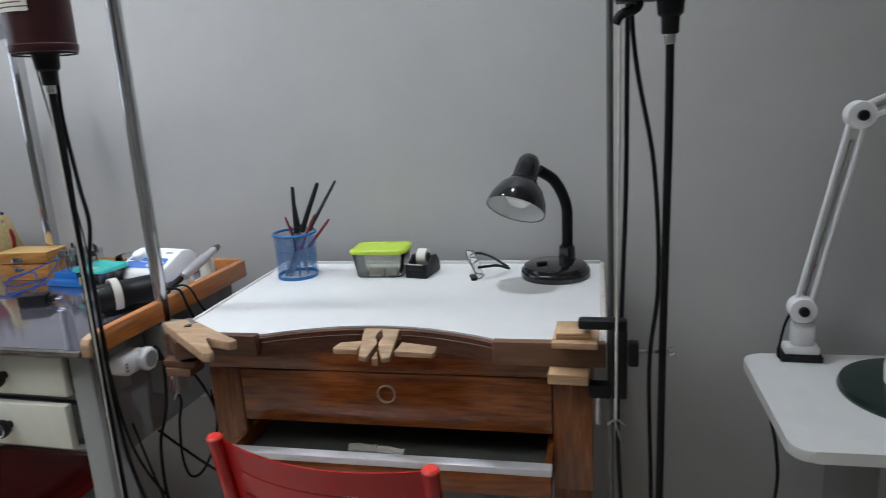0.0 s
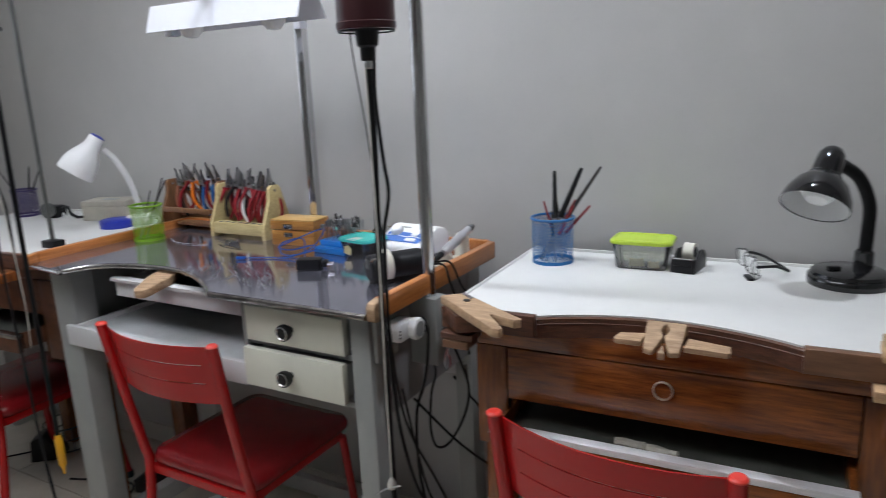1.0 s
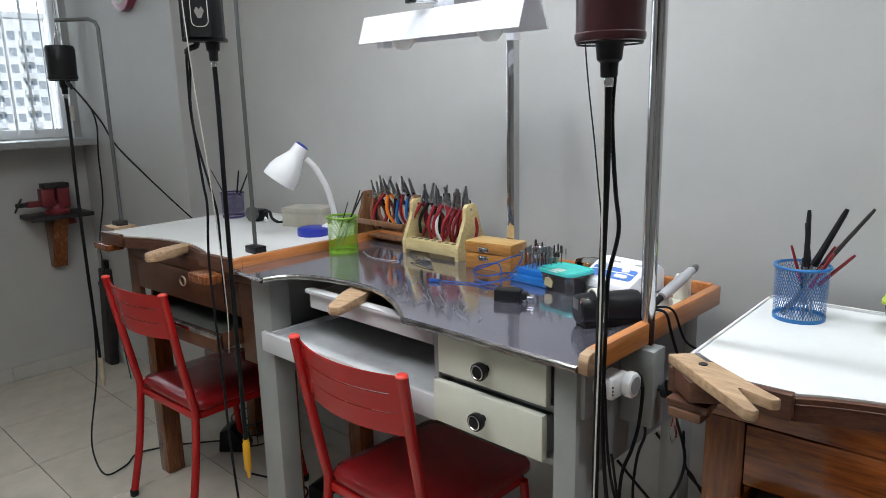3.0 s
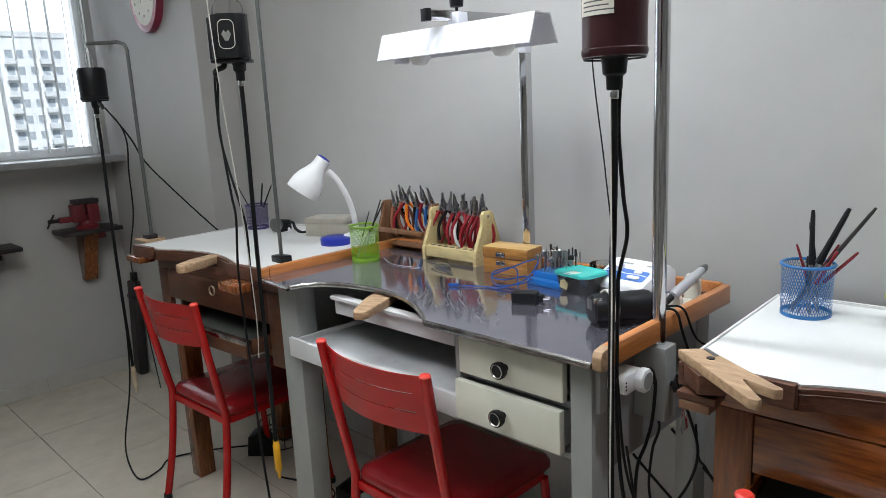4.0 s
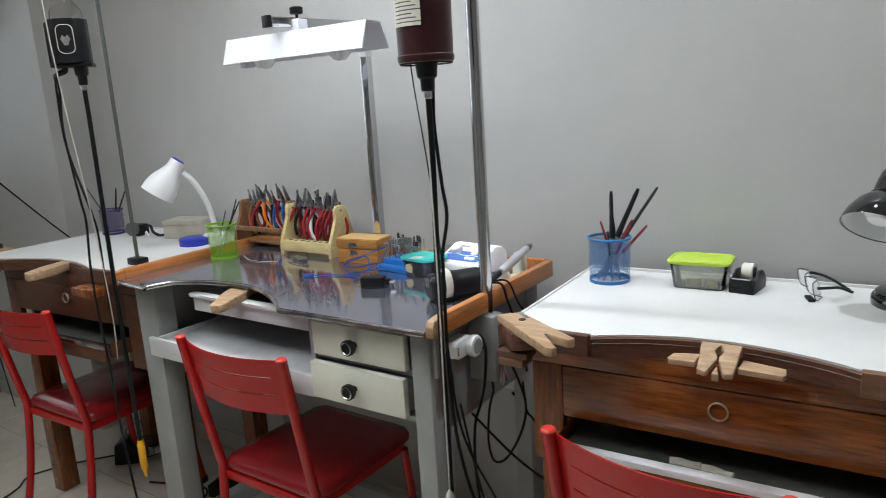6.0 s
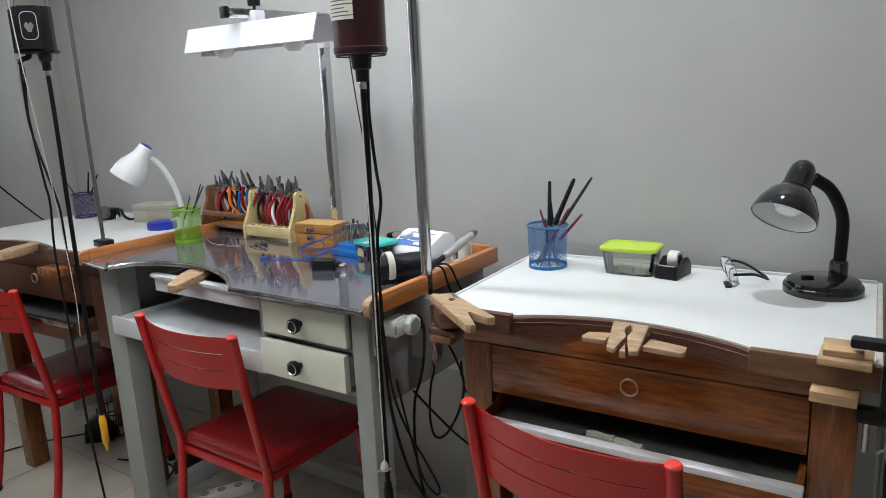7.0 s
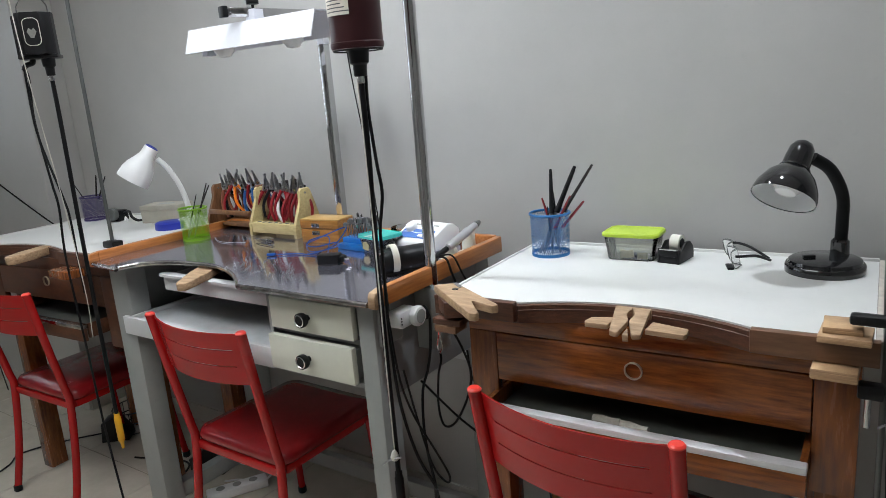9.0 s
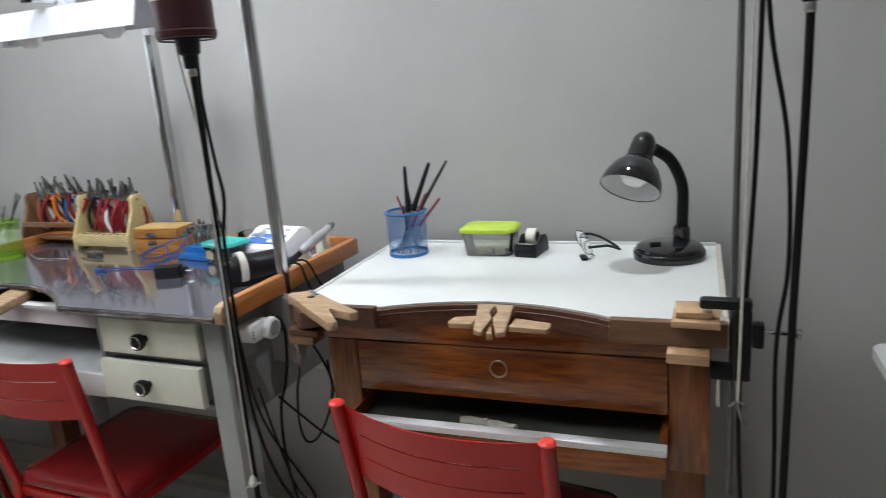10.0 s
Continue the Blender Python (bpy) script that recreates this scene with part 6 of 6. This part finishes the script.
# ---- left wall: vises on brackets, clock, dark case ----
def wall_vise(label, y, z, paint, span):
    v = thing("bench_vise", label, "vise", (LEFT_X + 0.001, y, z))
    part("shelf", box(0, 0.21, -span, span, -0.022, 0.0, 0.003), M_IRON, v, "dark shelf board")
    part("bracket", prism([(0.0, -0.30), (0.05, -0.30), (0.10, -0.14), (0.17, -0.0225), (0.0, -0.0225)], -0.035, 0.035, 0.003, m=Matrix(((1, 0, 0, 0), (0, 0, 1, 0), (0, 1, 0, 0), (0, 0, 0, 1)))), M_WOOD_V, v, "brown wooden bracket")
    part("base", lathe([(0.06, 0.0002), (0.06, 0.014), (0.04, 0.03), (0.035, 0.05)], 24, m=at(0.11, 0, 0)), paint, v)
    part("fixed_jaw", box(0.075, 0.15, 0.0, 0.06, 0.03, 0.135, 0.006), paint, v)
    part("sliding_jaw", box(0.08, 0.145, -0.075, -0.012, 0.04, 0.135, 0.006), paint, v)
    part("jaw_plate", box(0.07, 0.155, -0.06, 0.062, 0.1355, 0.16, 0.003), M_IRON, v)
    part("slide", box(0.095, 0.13, -0.14, 0.0, 0.045, 0.075, 0.004), paint, v)
    part("screw", tube([(0.112, -0.19, 0.06), (0.112, -0.14, 0.06)], 0.011, 12), M_IRON, v)
    part("handle", tube([(0.05, -0.18, 0.02), (0.112, -0.18, 0.06), (0.18, -0.18, 0.10)], 0.005, 8), M_IRON, v)
    part("clamp_nut", lathe([(0.02, -0.06), (0.022, -0.045), (0.012, -0.0225)], 16, m=at(0.13, 0.06, 0)), paint, v)
    return v


wall_vise("dark red painted vise on a wooden wall bracket", 1.49, 0.885, M_VISERED, 0.15)
wall_vise("black vise on a dark wall shelf", 0.98, 0.85, M_IRON, 0.16)
ck = thing("wall_clock", "oval red rimmed wall clock with a pale face", "clock", (-3.80, 1.6985, 2.05))
oval = [(0.150 * math.cos(a), 0.20 * math.sin(a)) for a in [2 * math.pi * i / 40 for i in range(40)]]
part("case", prism(oval, 0.0, 0.035, 0.006, m=AXIS_Y), mat("dark_pink_rim", (0.22, 0.02, 0.05), 0.3), ck, "dark red rim")
part("face", prism([(x * 0.84, y * 0.84) for x, y in oval], 0.0352, 0.037, m=AXIS_Y), M_PAPER, ck, "pale clock face")
for a, l in ((200, 0.07), (250, 0.1)):
    part("hand", box(-0.003, 0.003, -0.0385, -0.0375, 0, l, 0, m=pose(0, 0, 0, 0, a, 0)), M_GREY, ck, smooth=0)
for i in range(12):
    a = radians(30 * i)
    part("hour_mark", box(-0.004, 0.004, -0.0385, -0.0375, -0.006, 0.006, 0, m=at(0.10 * math.cos(a), 0, 0.125 * math.sin(a))), M_LABEL, ck, smooth=0)
dc = thing("folded_case", "tall narrow dark case leaning against the wall", "case", (-4.44, 1.655, 0))
part("case", prism(rounded(0.10, 0.05, 0.016, 4), 0.0, 0.55, 0.008, m=Matrix.Rotation(radians(-3), 4, "X")), M_IRON, dc)
part("strap", box(-0.052, 0.052, -0.027, 0.027, 0.45, 0.47, 0.002, m=Matrix.Rotation(radians(-3), 4, "X")), M_BLACK, dc)
part("top_knob", box(-0.02, 0.02, -0.015, 0.015, 0.5505, 0.60, 0.004, m=Matrix.Rotation(radians(-3), 4, "X")), M_BLACK, dc)
ws = thing("window_socket", "small white surface socket beside the window", "socket", (-4.545, 1.66, 1.40))
part("plate", box(-0.022, 0.022, -0.02, 0.0, -0.04, 0.04, 0.003), M_OFFWHITE, ws)

# ---- under the benches ----
pb = thing("foot_pedal", "black foot pedal on the floor tiles", "pedal", (-2.38, 1.64, 0.0), 15)
part("body", prism([(-0.08, 0), (0.08, 0), (0.08, 0.02), (-0.06, 0.055), (-0.08, 0.05)], -0.05, 0.05, 0.004, m=AXIS_Y), M_BLACK, pb)
pb2 = thing("foot_pedal", "small black foot pedal beside the bench leg", "pedal", (-3.0, 1.60, 0.0), 40)
part("body", prism([(-0.06, 0), (0.06, 0), (0.055, 0.03), (0.0, 0.11), (-0.05, 0.09)], -0.045, 0.045, 0.005, m=AXIS_Y), M_BLACK, pb2)
cable("white_cable", "white cable looped on the floor", [(-2.24, 1.58, 0.006), (-2.18, 1.62, 0.006), (-2.1, 1.60, 0.006), (-2.08, 1.68, 0.03), (-2.16, 1.72, 0.006), (-2.3, 1.70, 0.006)], 0.004, M_WHITEP)
# added pale sheet in place of the lit patch on the skirting
pp = thing("light_patch", "pale flat sheet standing in for light caught by the skirting", "paper", (-1.50, 1.80, 0.0005), 30)
part("sheet", box(-0.105, 0.105, -0.05, 0.05, 0, 0.0012, 0), M_PAPER, pp, smooth=0)
pp2 = thing("power_strip", "white power strip lying on the floor", "power strip", (-2.14, 1.56, 0.0), 60)
part("strip", box(-0.11, 0.11, -0.028, 0.028, 0, 0.034, 0.006), M_WHITEP, pp2)
for k in (-0.06, 0.0, 0.06):
    part("outlet", lathe([(0, 0.0342), (0.016, 0.0342), (0.016, 0.035), (0, 0.035)], 16, m=at(k, 0, 0)), M_GREY, pp2)
bk = thing("wire_basket", "round dark wire basket on the floor", "basket", (-3.02, 1.70, 0.0))
for z in (0.002, 0.05, 0.1):
    part("hoop", tube([(0.09 * math.cos(a), 0.09 * math.sin(a), z + 0.003) for a in [2 * math.pi * i / 24 for i in range(25)]], 0.003, 6), M_IRON, bk)
for i in range(16):
    a = 2 * math.pi * i / 16
    part("rib", tube([(0.09 * math.cos(a), 0.09 * math.sin(a), 0.002), (0.09 * math.cos(a), 0.09 * math.sin(a), 0.104)], 0.002, 6), M_IRON, bk)

# ---- skirting and floor tiles ----
SK = 0.078
base = thing("baseboard", "pale ceramic skirting tiles along the walls", "baseboard", kind="structure")
def skirt(x0, y0, x1, y1, nx, ny):
    """Skirting tiles from one point to the other, standing off the wall by the normal."""
    d = Vector((x1 - x0, y1 - y0))
    n = max(1, round(d.length / 0.49))
    for i in range(n):
        a, c = Vector((x0, y0)) + d * (i / n), Vector((x0, y0)) + d * ((i + 1) / n)
        u = d.normalized() * 0.0012
        a, c = a + u, c - u
        part("skirting_tile", box(min(a.x, c.x) if not nx else min(a.x, a.x + nx * 0.009), max(a.x, c.x) if not nx else max(a.x, a.x + nx * 0.009),
                                  min(a.y, c.y) if not ny else min(a.y, a.y + ny * 0.009), max(a.y, c.y) if not ny else max(a.y, a.y + ny * 0.009), 0, SK, 0.0015, 1), M_SKIRT, base)
skirt(LEFT_X, -0.29, LEFT_X, 1.69, 1, 0)
skirt(LEFT_X + 0.01, 1.70, -3.405, 1.70, 0, -1)
skirt(-3.405, 1.70, -3.405, WALL_Y - 0.01, 1, 0)
skirt(-3.395, WALL_Y, RIGHT_X, WALL_Y, 0, -1)
T = 0.49
tile_mesh = None
for i in range(-2, 12):
    for j in range(-6, 3):
        x0, y0 = -3.987 + i * T, 0.982 + j * T
        xa, xb = max(x0, LEFT_X), min(x0 + T, RIGHT_X)
        ya, yb = max(y0, FRONT_Y), min(y0 + T, WALL_Y)
        if xb - xa < 0.02 or yb - ya < 0.02:
            continue
        whole = xb - xa > T - 0.001 and yb - ya > T - 0.001
        g = 0.0018
        if whole and tile_mesh:
            ob = new("tile", tile_mesh)
            ob.parent = floor
        else:
            ob = part("tile", box(g, xb - xa - g, g, yb - ya - g, -0.0039, 0.0, 0.0012, 1), M_TILE, floor)
            if whole:
                tile_mesh = ob.data
        ob.matrix_local = pose(xa, ya, 0)
